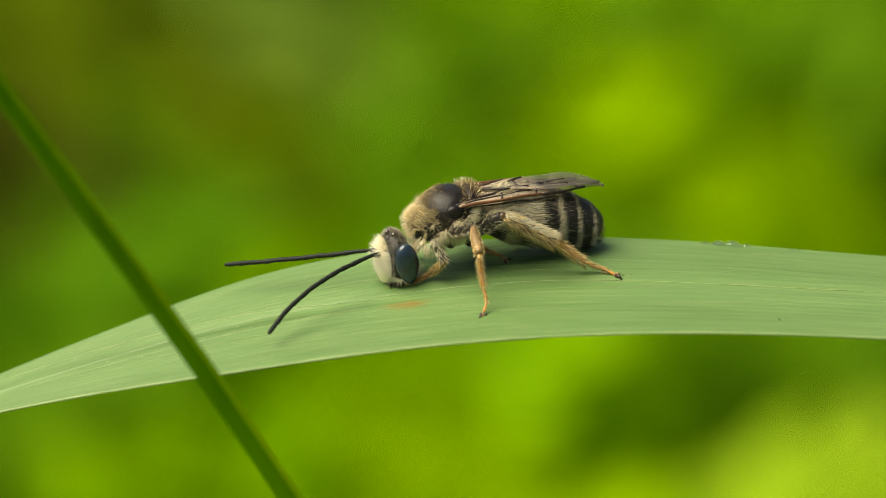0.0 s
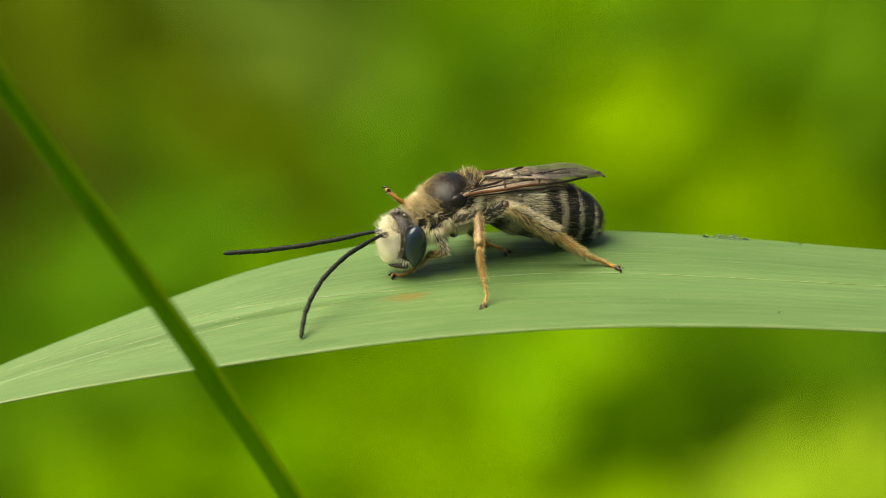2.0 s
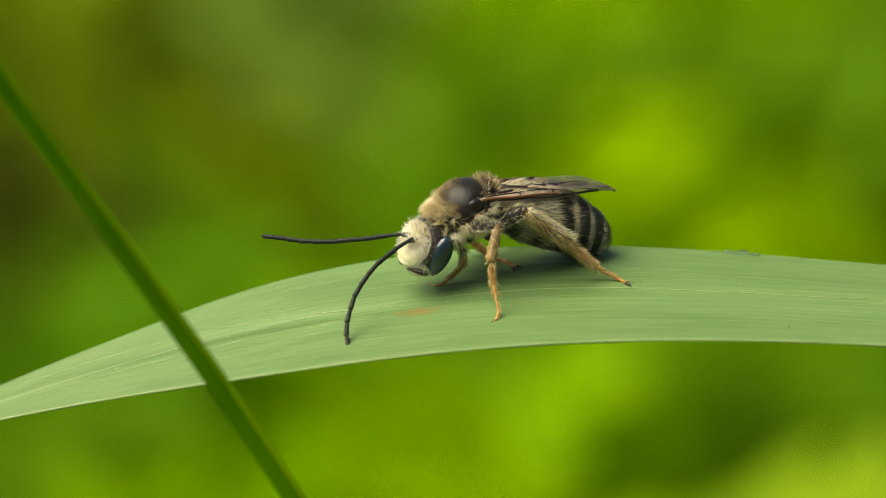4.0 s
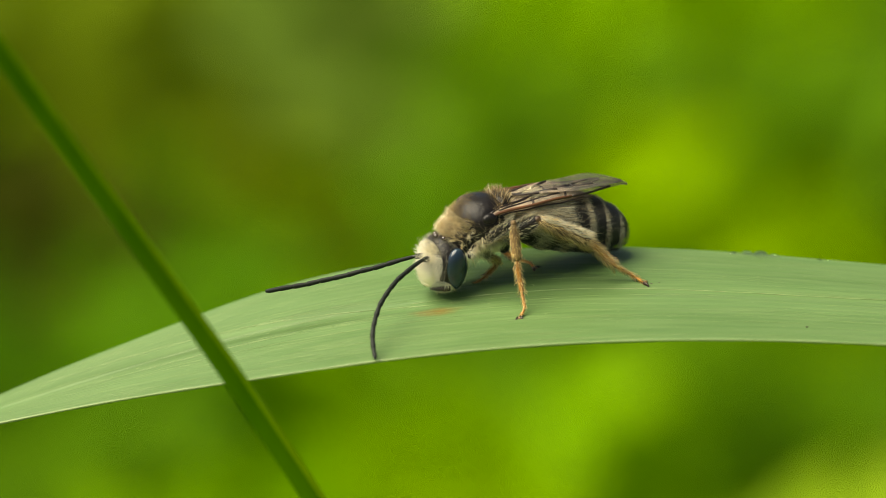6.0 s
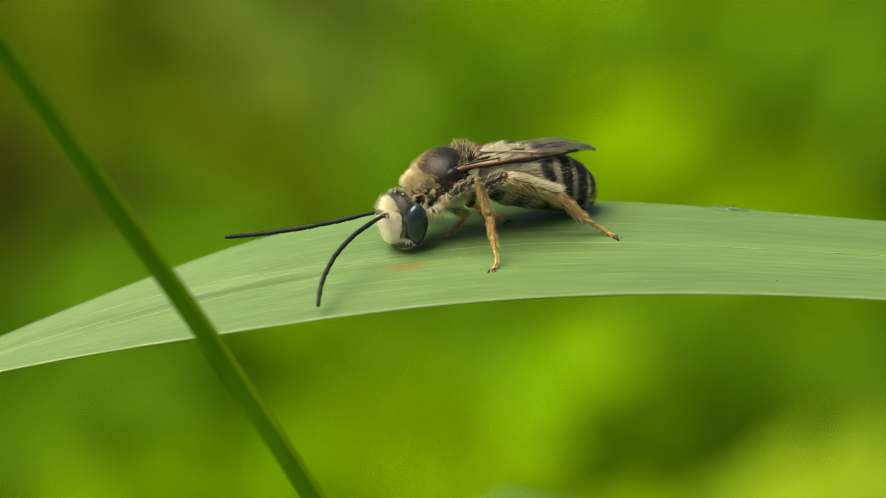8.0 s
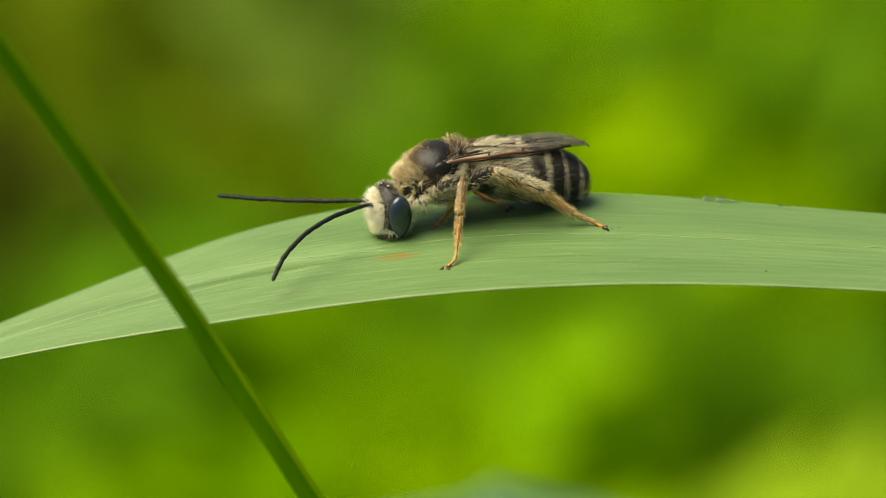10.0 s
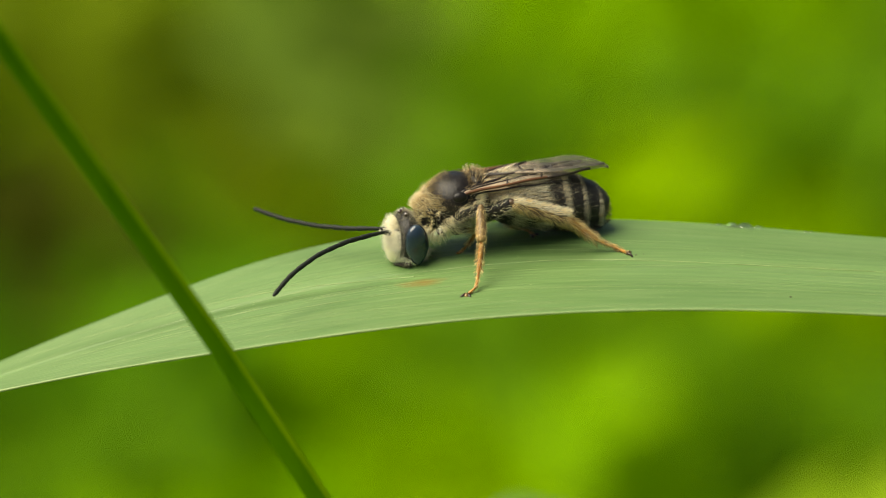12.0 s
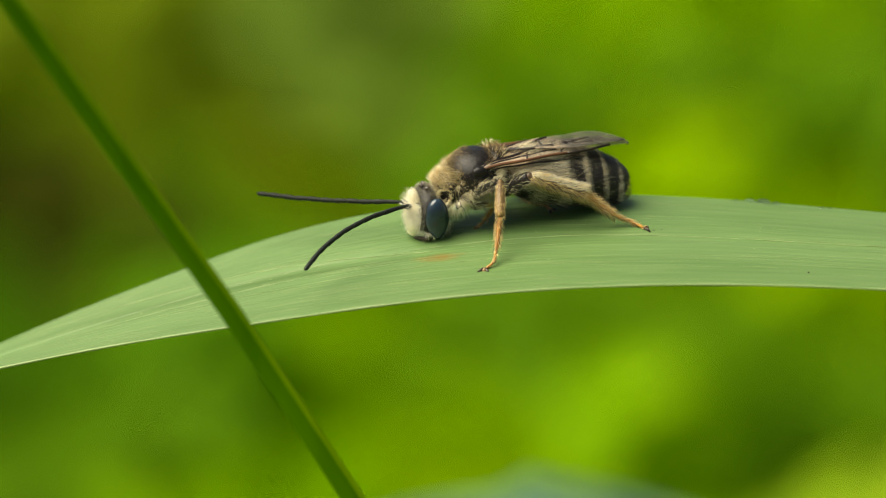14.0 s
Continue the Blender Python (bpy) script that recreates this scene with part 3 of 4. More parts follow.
    # long beard hanging between head and middle legs
    def breast(n):
        if n.z > 0.2 or abs(n.y) < 0.2 or noise.noise(n * 3.5 + Vector((0, 0, 4))) < -0.04:
            return None
        return (0.58, 0.0100, (-0.1, 0, -0.6), 0 if rng.random() < 0.7 else 1)
    sh.fur(THORAX + Vector((1.15, 0, -1.0)), (0.75, 1.45, 0.8), 1900, breast, rng=rng)
    # stiff tuft on the scutellum
    def tuft(n):
        if n.z < 0.1:
            return None
        return (0.44, 0.012, (-0.1, 0, 0.6), 2 if rng.random() < 0.4 else (3 if rng.random() < 0.75 else 0))
    sh.fur(THORAX + Vector((-1.12, 0, 0.88)), (0.55, 0.95, 0.45), 420, tuft, rng=rng)
    sh.make("hair", ["pale_hair", "white_hair", "tan_hair", "brown_hair", "grey_hair"], body, "shaggy pale yellow and brown hair")
    for s in (1, -1):
        sh = Shape()
        sh.ball((0.42, s * 1.62, 3.02), (0.40, 0.24, 0.29), mat=0, nu=14, nv=10)
        sh.make("tegula", ["black"], body, "shiny black wing-base scale")
    return body


def build_head(bee):
    rng = random.Random(5)
    c = HEAD_AT
    sh = Shape()
    sh.ball(c + Vector((0.05, 0, 0)), (0.78, 1.44, 1.36), mat=0, nu=32, nv=22)
    sh.ball(c + Vector((0.16, 0, -0.26)), (0.72, 1.08, 1.02), mat=0)
    head = sh.make("head", ["black"], bee, "black head covered in short pale hair")
    head.matrix_basis = head_pose(0)
    tilt = Euler((0, radians(6), 0)).to_matrix()
    for s in (1, -1):
        sh = Shape()
        rot = Euler((radians(-s * 8), radians(8), radians(s * 12))).to_matrix()
        def taper(p, n):
            k = 1.0 - 0.38 * max(0.0, -n.z) ** 1.5
            return Vector((p.x * k, p.y, p.z))
        sh.ball(c + Vector((-0.26, s * 1.12, -0.14 if s > 0 else -0.34)), (0.66, 0.53, 1.17), rot, mat=0, nu=32, nv=24, warp=taper)
        sh.make("eye", ["eye"], head, "large glossy blue-grey compound eye")
    sh = Shape()
    sh.ball(c + Vector((0.74, 0, -0.66)), (0.34, 0.80, 0.56), tilt, mat=0)
    sh.make("clypeus", ["cream"], head, "cream-coloured face shield")
    sh = Shape()
    sh.ball(c + Vector((0.74, 0, -1.10)), (0.22, 0.52, 0.22), tilt, mat=0, nu=16, nv=10)
    sh.make("labrum", ["cream"], head, "pale upper lip")
    for s in (1, -1):
        sh = Shape()
        pts = [c + Vector((0.02 + 0.13 * i, s * (1.12 - 0.17 * i), -1.16 - 0.045 * i)) for i in range(6)]
        sh.tube(pts, [0.16, 0.21, 0.19, 0.16, 0.11, 0.05], 10, 0, flat=0.8)
        sh.make("mandible", ["claw"], head, "glossy black jaw")
    for x, y in ((0.34, 0.0), (0.12, 0.42), (0.12, -0.42)):
        sh = Shape()
        sh.ball(c + Vector((x, y, 1.33 - 0.08 * abs(y))), (0.15, 0.15, 0.14), mat=0, nu=12, nv=8)
        sh.make("ocellus", ["ocellus"], head, "small glossy simple eye")

    sh = Shape()
    def rule(n):
        if abs(n.y) > 0.76 and -0.8 < n.x < 0.4 and abs(n.z) < 0.8:
            return None
        if n.x < -0.5 and rng.random() < 0.5:
            return None
        if 0.0 < n.x < 0.62 and n.z > -0.55:
            # dark cheek and brow between the white face and the eye
            if rng.random() < 0.72:
                return None
            return (0.22, 0.008, (0.2, 0, -0.2), 4)
        if n.x > 0.25 and n.z < 0.45:
            return (0.26, 0.010, (0.1, 0, -0.45), 1)
        if n.z > 0.4:
            if n.x < 0.35 and rng.random() < 0.55:
                return None
            return (0.32 if n.x > 0.3 else 0.2, 0.0075, (0.4, 0, 0.3), 4 if n.x < 0.3 else (0 if rng.random() < 0.6 else 1))
        return (0.42, 0.011, (0.0, 0, -0.3), 0 if rng.random() < 0.5 else 1)
    sh.fur(c + Vector((0.05, 0, 0)), (0.78, 1.44, 1.36), 7600, rule, rng=rng)
    def face(n):
        # white fleece over the face, thin on the shield and the lip
        if n.x < 0.50 + 0.1 * n.z or abs(n.y) > 0.80:
            return None
        if n.z < -0.30 and abs(n.y) < 0.7 and rng.random() < 0.8:
            return None
        return (0.34, 0.0095, (0.12, 0, -0.35 if n.z < 0.3 else 0.25), 1 if n.z < 0.35 or rng.random() < 0.5 else 0)
    sh.fur(c + Vector((0.18, 0, -0.24)), (0.78, 1.08, 1.02), 5200, face, rng=rng)
    def fluff(n):
        if n.x < 0.42 or abs(n.y) > 0.85 or n.z < -0.75:
            return None
        return (0.62 if n.z > 0.2 else 0.45, 0.0095, (0.2, 0, -0.25 if n.z < 0.2 else 0.45), 1 if rng.random() < 0.8 else 0)
    sh.fur(c + Vector((0.18, 0, -0.20)), (0.78, 1.08, 1.12), 1500, fluff, rng=rng)
    def beard(n):
        if n.z > -0.1 or abs(n.y) > 0.72:
            return None
        return (0.55, 0.010, (-0.2, 0, -0.5), 1 if rng.random() < 0.6 else 0)
    sh.fur(c + Vector((-0.3, 0, -0.35)), (0.7, 1.2, 0.9), 1500, beard, rng=rng)
    sh.make("hair", ["pale_hair", "white_hair", "tan_hair", "brown_hair", "grey_hair"], head, "short greyish white hair")
    return head


SOCKET = {1: HEAD_AT + Vector((0.76, 0.22, 0.26)), -1: HEAD_AT + Vector((0.76, -0.22, 0.26))}


def build_antenna(head, side):
    """Short scape and a long flagellum of jointed pieces."""
    pieces = []
    sh = Shape()
    pts = [Vector((0.075 * i, 0, 0)) for i in range(9)]
    sh.tube(pts, [0.08, 0.13, 0.15, 0.155, 0.155, 0.15, 0.14, 0.12, 0.08], 12, 0)
    rng = random.Random(11 + side)
    for _ in range(16):
        a = rng.uniform(0, 6.28)
        d = Vector((0.5, math.cos(a), math.sin(a)))
        sh.hair(Vector((rng.uniform(0.05, 0.5), 0.14 * math.cos(a), 0.14 * math.sin(a))), d, 0.12, 0.010, (0, 0, 0), 1)
    pieces.append(sh.make("scape", ["antenna", "white_hair"], head, "short black antenna base"))
    shared = None
    for i in range(SEGMENTS):
        if i in (0, SEGMENTS - 1) or shared is None:
            sh = Shape()
            L = SEG_LEN
            last = i == SEGMENTS - 1
            r0 = 0.095 if i == 0 else 0.116
            xs = [-0.05, 0.0, 0.06, 0.16, 0.32, 0.48, 0.60, 0.655, 0.70]
            rr = [0.07, 0.095, 0.112, 0.118, 0.124, 0.130, 0.134, 0.118, 0.06]
            if last:
                rr = [0.07, 0.095, 0.112, 0.118, 0.12, 0.118, 0.10, 0.075, 0.03]
            sh.tube([Vector((x * L / 0.655, 0, 0)) for x in xs], [q * r0 / 0.116 for q in rr], 14, 0)
            ob = sh.make("flagellum_joint", ["antenna"], head)
            if i not in (0, SEGMENTS - 1):
                shared = ob.data
        else:
            ob = new("flagellum_joint", shared)
            ob.parent = head
        pieces.append(ob)
    return pieces


def antenna_poses(k, side):
    """Poses of the pieces in the head's space at key k."""
    a0, a1, seen = (NEAR_ANTENNA if side == 1 else FAR_ANTENNA)[k]
    inv = (body_pose(k) @ head_pose(k)).to_3x3().inverted()
    whole = SEGMENTS * SEG_LEN + 0.6
    depth = math.acos(max(-1, min(1, seen / whole))) * (1 if side == 1 else -1)
    p = SOCKET[side].copy()
    out = []
    for i in range(SEGMENTS + 1):
        f = max(0.0, (i - 0.5) / SEGMENTS)
        th = radians(a0 + (a1 - a0) * f ** 1.35 + 2.2 * math.sin(2.3 * i + side))
        d = (Vector((-math.cos(th), 0, 0)) + UP20 * math.sin(th)) * math.cos(depth) + OUT20 * math.sin(depth)
        if i == 0:
            d = (d + OUT20 * 0.1 + UP20 * 0.25).normalized()
        d = (inv @ d).normalized()
        m = d.to_track_quat("X", "Z").to_matrix().to_4x4()
        out.append(Matrix.Translation(p / 1000) @ m)
        p += d * (0.6 if i == 0 else SEG_LEN)
    return out


def build_abdomen(bee):
    rng = random.Random(7)
    ab = Shape()
    # axis runs back and slightly down from the waist
    def axis(x):
        return Vector((-x, 0, -0.42 - 0.03 * x - 0.024 * x * x + 0.42 * math.exp(-x)))
    def radius(x):
        f = max(0.0, min(1.0, x / 6.95))
        u = abs(f - 0.46) / (0.54 if f > 0.46 else 0.48)
        return 1.70 * max(0.0, 1 - u ** (2.8 if f > 0.46 else 2.1)) ** 0.5 + 0.02
    ab.tube([axis(0.25 + 6.45 * i / 24) for i in range(25)], [radius(0.25 + 6.45 * i / 24) * 0.955 for i in range(25)], 28, 0, flat=0.9, up=(0, 0, 1))
    body = ab.make("abdomen", ["tergite"], bee, "black abdomen with pale hair bands")
    body.matrix_basis = abdomen_pose(0)
    cuts = [0.1, 1.6, 3.0, 4.2, 5.2, 6.1, 6.7]
    for s in range(6):
        sh = Shape()
        x0, x1 = cuts[s] - 0.12, cuts[s + 1]
        pts, rad = [], []
        for i in range(9):
            x = x0 + (x1 - x0) * i / 8
            pts.append(axis(x))
            rad.append(radius(x) * (0.965 + 0.045 * i / 8))
        sh.tube(pts, rad, 32, 0, flat=0.9, up=(0, 0, 1), cap=False)
        pts2 = [axis(x1), axis(x1 + 0.02)]
        sh.tube(pts2, [rad[-1], rad[-1] * 0.93], 32, 0, flat=0.9, up=(0, 0, 1), cap=False)
        tg = sh.make("tergite", ["tergite"], body)
        hr = Shape()
        count = (7000, 6600, 4600, 3600, 2800, 1100)[s]
        for _ in range(count):
            spread_out = rng.random()
            if s == 0:
                x = rng.uniform(x0 + 0.1, x1)
            elif s == 1:
                x = x0 + (x1 - x0) * (rng.random() ** 0.8)
            elif spread_out < 0.5:
                x = x1 - abs(rng.gauss(0, 0.10))
            else:
                x = rng.uniform(x0, x1)
            a = rng.uniform(0, 2 * math.pi)
            n = Vector((0, math.cos(a), math.sin(a)))
            rr = radius(x) * 1.0
            p = axis(x) + Vector((0, n.y * rr, n.z * rr * 0.9))
            low = n.z < -0.3
            long = (0.75, 0.68, 0.46, 0.36, 0.32, 0.26)[s]
            d = n * (0.6 if s == 0 else 0.2) + Vector((-0.95, rng.gauss(0, 0.16), rng.gauss(0, 0.16)))
            fringe = x > x1 - (0.17 if s < 2 else 0.12) and n.z > -0.75
            cover = (0.96, 0.80, 0.24, 0.08, 0.05, 0.05)[s] * (0.45 if low else 1.0)
            band = fringe or rng.random() < cover
            if band and s < 5:
                pick = rng.random()
                mat = 0 if pick < (0.45 if s < 2 else 0.33) else (1 if pick > 0.94 and s < 2 else (4 if pick < 0.86 else 2))
            else:
                mat = 2 if s == 5 and rng.random() < 0.3 else (4 if rng.random() < 0.05 else 3)
            hr.hair(p, d, long * rng.uniform(0.7, 1.2), (0.0078 if s < 2 else 0.0056) if band else 0.0040, (-0.15, 0, -0.1), mat)
        hr.make("hair_band", ["pale_hair", "white_hair", "tan_hair", "dark_hair", "grey_hair"], body, "pale fringe of hair")
    return body


def build_wing(bee, side, hind=False):
    """A folded wing: thin cambered membrane with raised veins. Root at the wing base; runs along -x."""
    L = 5.6 if hind else 8.3
    W = 1.4 if hind else 2.0
    def lead(f):
        return 0.10 + 0.12 * math.sin(math.pi * f) - 0.5 * max(0, f - 0.72) ** 2 * 6
    def trail(f):
        return -W * (math.sin(math.pi * min(1, f ** 0.7 * 0.66 + 0.05)) ** 0.8) * math.sqrt(max(0.004, 1 - max(0, (f - 0.72) / 0.28) ** 2.4))
    def at(f, g):
        y = lead(f) * (1 - g) + trail(f) * g
        z = 0.22 * math.sin(math.pi * f) * (1 - g) + 0.05 * math.sin(8 * g + 2 * f) * f + 0.03 * math.sin(17 * f) + 0.035 * math.sin(26 * g + 7 * f) * min(1.0, 3 * f)
        return Vector((-L * f, y * side, z))
    nf, ng = 56, 34
    sh = Shape()
    for off in (0.0, -0.012):
        for i in range(nf + 1):
            for j in range(ng + 1):
                sh.v.append(at(i / nf, j / ng) + Vector((0, 0, off)))
    row, lay = ng + 1, (nf + 1) * (ng + 1)
    for i in range(nf):
        for j in range(ng):
            a = i * row + j
            sh.face((a, a + row, a + row + 1, a + 1), 0)
    wing = sh.make("hindwing" if hind else "forewing", ["wing"], bee, "clear smoky wing with brown veins")
    def vein(pts, r, mat=0):
        P = []
        for a, b in zip(pts, pts[1:]):
            for i in range(7):
                u = i / 7
                P.append(at(a[0] + (b[0] - a[0]) * u, a[1] + (b[1] - a[1]) * u))
        P.append(at(*pts[-1]))
        vs = Shape()
        vs.tube(P, [r * 1.35] * len(P), 6, 0)
        vs.make("wing_vein", [("vein", "costa")[mat]], wing, ("", "reddish brown front vein")[mat])
    if hind:
        for pts, r in (([(0, 0.05), (0.4, 0.02), (0.9, 0.05)], 0.035), ([(0, 0.3), (0.35, 0.35), (0.7, 0.5)], 0.026), ([(0.1, 0.6), (0.45, 0.7)], 0.022)):
            vein(pts, r)
    else:
        vein([(0.0, 0.03), (0.25, 0.01), (0.56, 0.01)], 0.055, 1)
        vein([(0.0, 0.12), (0.28, 0.08), (0.52, 0.05)], 0.036, 1)
        vein([(0.56, 0.01), (0.70, 0.02), (0.86, 0.04)], 0.045)
        vein([(0.0, 0.38), (0.2, 0.42), (0.45, 0.50), (0.62, 0.58)], 0.056)
        vein([(0.0, 0.55), (0.25, 0.74), (0.52, 0.90)], 0.050)
        vein([(0.0, 0.75), (0.15, 0.95), (0.40, 0.985)], 0.040)
        vein([(0.06, 0.24), (0.30, 0.26), (0.52, 0.30)], 0.040)
        vein([(0.30, 0.09), (0.33, 0.44)], 0.042)
        vein([(0.52, 0.05), (0.56, 0.30), (0.66, 0.40), (0.80, 0.30), (0.86, 0.06)], 0.040)
        vein([(0.56, 0.30), (0.52, 0.52)], 0.038)
        vein([(0.66, 0.40), (0.65, 0.60)], 0.038)
        vein([(0.45, 0.50), (0.46, 0.88)], 0.038)
        vein([(0.62, 0.58), (0.78, 0.62)], 0.028)
    return wing


def wing_pose(k, side, hind=False):
    lift = WINGS[k]
    base = (Vector((0.25, side * 1.55, 3.18)) if not hind else Vector((-0.2, side * 1.4, 3.02))) / 1000
    # swept back over the abdomen, hung down a little at the outer edge
    return pose(base.x, base.y, base.z) @ pose(0, 0, 0, 0, 2.2 + lift if not hind else 0.5 + lift * 0.8, side * (7.5 if not hind else 5)) @ pose(0, 0, 0, side * -13, 0, 0)


# legs: name, side, hip, knee hint, lengths of femur and tibia, tarsus from ankle to foot
LEGS = {
    "mid_L": dict(kind="mid", hip=(0.65, 1.5, 1.84), femur=2.19, tibia=1.88, width=0.24),
    "hind_L": dict(kind="hind", hip=(-0.6, 1.0, 1.5), femur=2.3, tibia=3.0, width=0.36),
    "front_L": dict(kind="front", hip=(1.45, 1.0, 1.55), femur=1.5, tibia=1.35, width=0.19),
    "mid_R": dict(kind="mid", hip=(0.45, -1.05, 1.2), femur=1.75, tibia=2.05, width=0.26),
    "hind_R": dict(kind="hind", hip=(-0.6, -1.0, 1.4), femur=2.3, tibia=3.0, width=0.36),
    "front_R": dict(kind="front", hip=(1.35, -0.75, 1.15), femur=1.5, tibia=1.35, width=0.32),
}
TARSUS = {"mid": 3.0, "hind": 3.6, "front": 2.0}


def leg_segment(name, label, length, r0, r1, skin, hair, bee, seed, hairs=260, long=0.32, bulge=0.25, dark=0.25, claws=False, pelt=0.0):
    """One leg piece along +x with slanting bristles; pelt is the share of dense pale hair on its upper side."""
    rng = random.Random(seed)
    sh = Shape()
    n = 16
    pts, rad = [], []
    for i in range(n + 1):
        f = i / n
        sag = 0.0
        if claws:
            sag = -0.2 * length / 3.0 * math.sin(math.pi * f)
        hook = -0.42 * max(0.0, (f - 0.80) / 0.20) ** 1.4 if claws else 0.0
        pts.append(Vector((length * f, hook, sag)))
        w = r0 + (r1 - r0) * f
        if claws and f > 0.5:
            w *= 0.62 + 0.16 * math.cos((f - 0.5) * 2 * 3.5 * 2 * math.pi)
        else:
            w *= 1 + bulge * math.sin(math.pi * f)
        rad.append(w * (0.75 if i in (0, n) else 1))
    sh.tube(pts, rad, 12, 0)
    if not claws:
        # rounded joint at the upper end
        sh.ball((0, 0, 0), (rad[1] * 0.95, rad[1] * 0.9, rad[1] * 0.9), mat=0, nu=12, nv=8)
    for _ in range(int(hairs * 1.4)):
        f = rng.random() ** (1.25 if claws else 1.0)
        a = rng.uniform(0, 6.283)
        i = min(n - 1, int(f * n))
        w = rad[i]
        p = pts[i].lerp(pts[i + 1], f * n - i)
        nn = Vector((0, math.cos(a), math.sin(a)))
        top = nn.z > 0.45
        out, k, ln = (0.8 if claws else 0.6), (2 if rng.random() < dark else 1), long
        if pelt:
            if top:
                pick = rng.random()
                out, k, ln = rng.uniform(0.3, 1.1), (4 if pick < 0.15 else (3 if pick < 0.68 else (1 if pick < 0.86 else 2))), long * rng.uniform(0.7, 1.1)
            elif rng.random() < pelt:
                continue
            else:
                out, ln = 0.9, long * 1.1
        d = nn * out + Vector((0.85, rng.gauss(0, .15), rng.gauss(0, .15)))
        sh.hair(p + nn * w * 0.95, d, ln * rng.uniform(0.6, 1.25) * (0.6 if claws and f > 0.55 else 1), 0.0085, (0.15, 0, 0), k)
    ob = sh.make(name, [skin, hair, "dark_hair", "pale_hair", "white_hair"], bee, label)
    if claws:
        for s in (1, -1):
            cl = Shape()
            e = pts[-1]
            cl.tube([e + Vector((-0.06, s * 0.05, 0)), e + Vector((0.10, s * 0.18, 0.08)), e + Vector((0.21, s * 0.30, 0.06)), e + Vector((0.25, s * 0.36, -0.12))],
                    [0.075, 0.072, 0.052, 0.012], 8, 0)
            cl.make("claw", ["claw"], ob, "black hooked claw")
        pad = Shape()
        pad.ball(pts[-1] + Vector((0.05, 0, 0.0)), (0.17, 0.13, 0.12), mat=0, nu=12, nv=8)
        pad.make("foot_pad", [skin if "front" in name else "leg_tan"], ob, "swollen orange-brown last foot joint")
    return ob


def build_legs(bee):
    out = {}
    for i, (key, g) in enumerate(LEGS.items()):
        kind, w = g["kind"], g["width"]
        femur = leg_segment(kind + "_femur", "black upper leg with shaggy pale hair", g["femur"], w * 0.8, w * 0.85, "black", "pale_hair", bee, 20 + i, 300 if kind == "mid" else 320, 0.40, dark=0.45)
        if kind == "hind":
            tibia = leg_segment("hind_tibia", "brown shin thickly covered in pale hair", g["tibia"], w * 0.62, w * 0.95, "leg_dark", "gold_hair", bee, 40 + i, 3600, 0.42, 0.1, 0.38, pelt=0.66)
            tarsus = leg_segment("hind_tarsus", "orange-brown foot with golden bristles", TARSUS[kind], w * 0.62, w * 0.28, "leg_orange", "gold_hair", bee, 60 + i, 700, 0.38, 0.05, 0.25, True)
        else:
            tibia = leg_segment(kind + "_tibia", "brown shin with short pale hair", g["tibia"], w * 0.75, w * 0.95, "leg_tan", "gold_hair", bee, 40 + i, 210, 0.20, 0.30, 0.2)
            tarsus = leg_segment(kind + "_tarsus", "orange foot with golden bristles and black claws", TARSUS[kind], w * 0.55, w * (0.46 if kind == "mid" else 0.5), "leg_orange", "gold_hair", bee, 60 + i, 330 if kind == "mid" else 300, 0.30 if kind == "mid" else 0.2, 0.05, 0.25, True)
        out[key] = (femur, tibia, tarsus)
    return out


def V3(*a):
    return Vector(a)


# feet on the leaf (mm, in the world) by key times; ankle above it
FOOT = {
    "mid_L": [(0.0, V3(2.5, -3.0, -2.38)), (5.5, V3(2.6, -2.92, -2.38)), (6.0, V3(2.95, -2.65, -2.36)), (8.2, V3(3.05, -2.57, -2.34)),
              (10.3, V3(1.05, -3.28, -2.54)), (14.0, V3(1.09, -3.28, -2.54))],
    "hind_L": [(0.0, V3(8.97, 1.52, -1.88)), (5.5, V3(8.96, 1.64, -1.88)), (14.0, V3(8.88, 1.8, -1.88))],
    "front_L": [(0.0, V3(-2.3, 1.2, -2.5)), (1.5, V3(-2.2, 1.2, -2.5)), (2.0, V3(-2.2, 1.3, -2.5)), (2.5, V3(-1.55, 1.6, -2.45)), (3.2, V3(-1.25, 2.0, -2.45)),
                (5.5, V3(-0.55, 1.7, -2.4)), (6.0, V3(0.0, 2.0, -2.4)), (14.0, V3(0.0, 2.2, -2.4))],
    "mid_R": [(0.0, V3(3.6, 3.7, -1.9)), (8.2, V3(3.6, 3.9, -1.9)), (10.3, V3(4.3, 4.4, -1.85)), (14.0, V3(4.3, 4.4, -1.85))],
    "hind_R": [(0.0, V3(6.6, 7.0, -2.0)), (14.0, V3(6.6, 7.0, -2.0))],
    "front_R": [(0.0, V3(-2.4, 4.4, -2.3)), (1.0, V3(-2.6, 4.4, -2.2)), (1.5, V3(-2.9, 3.4, -0.6)), (2.0, V3(-2.5, 2.6, 1.6)), (2.5, V3(-1.55, 2.5, 1.55)),
                (3.0, V3(-0.85, 4.5, 2.45)), (3.2, V3(0.4, 4.4, 2.75)), (5.3, V3(-1.8, 4.6, -2.3)), (14.0, V3(-2.4, 4.4, -2.3))],
}
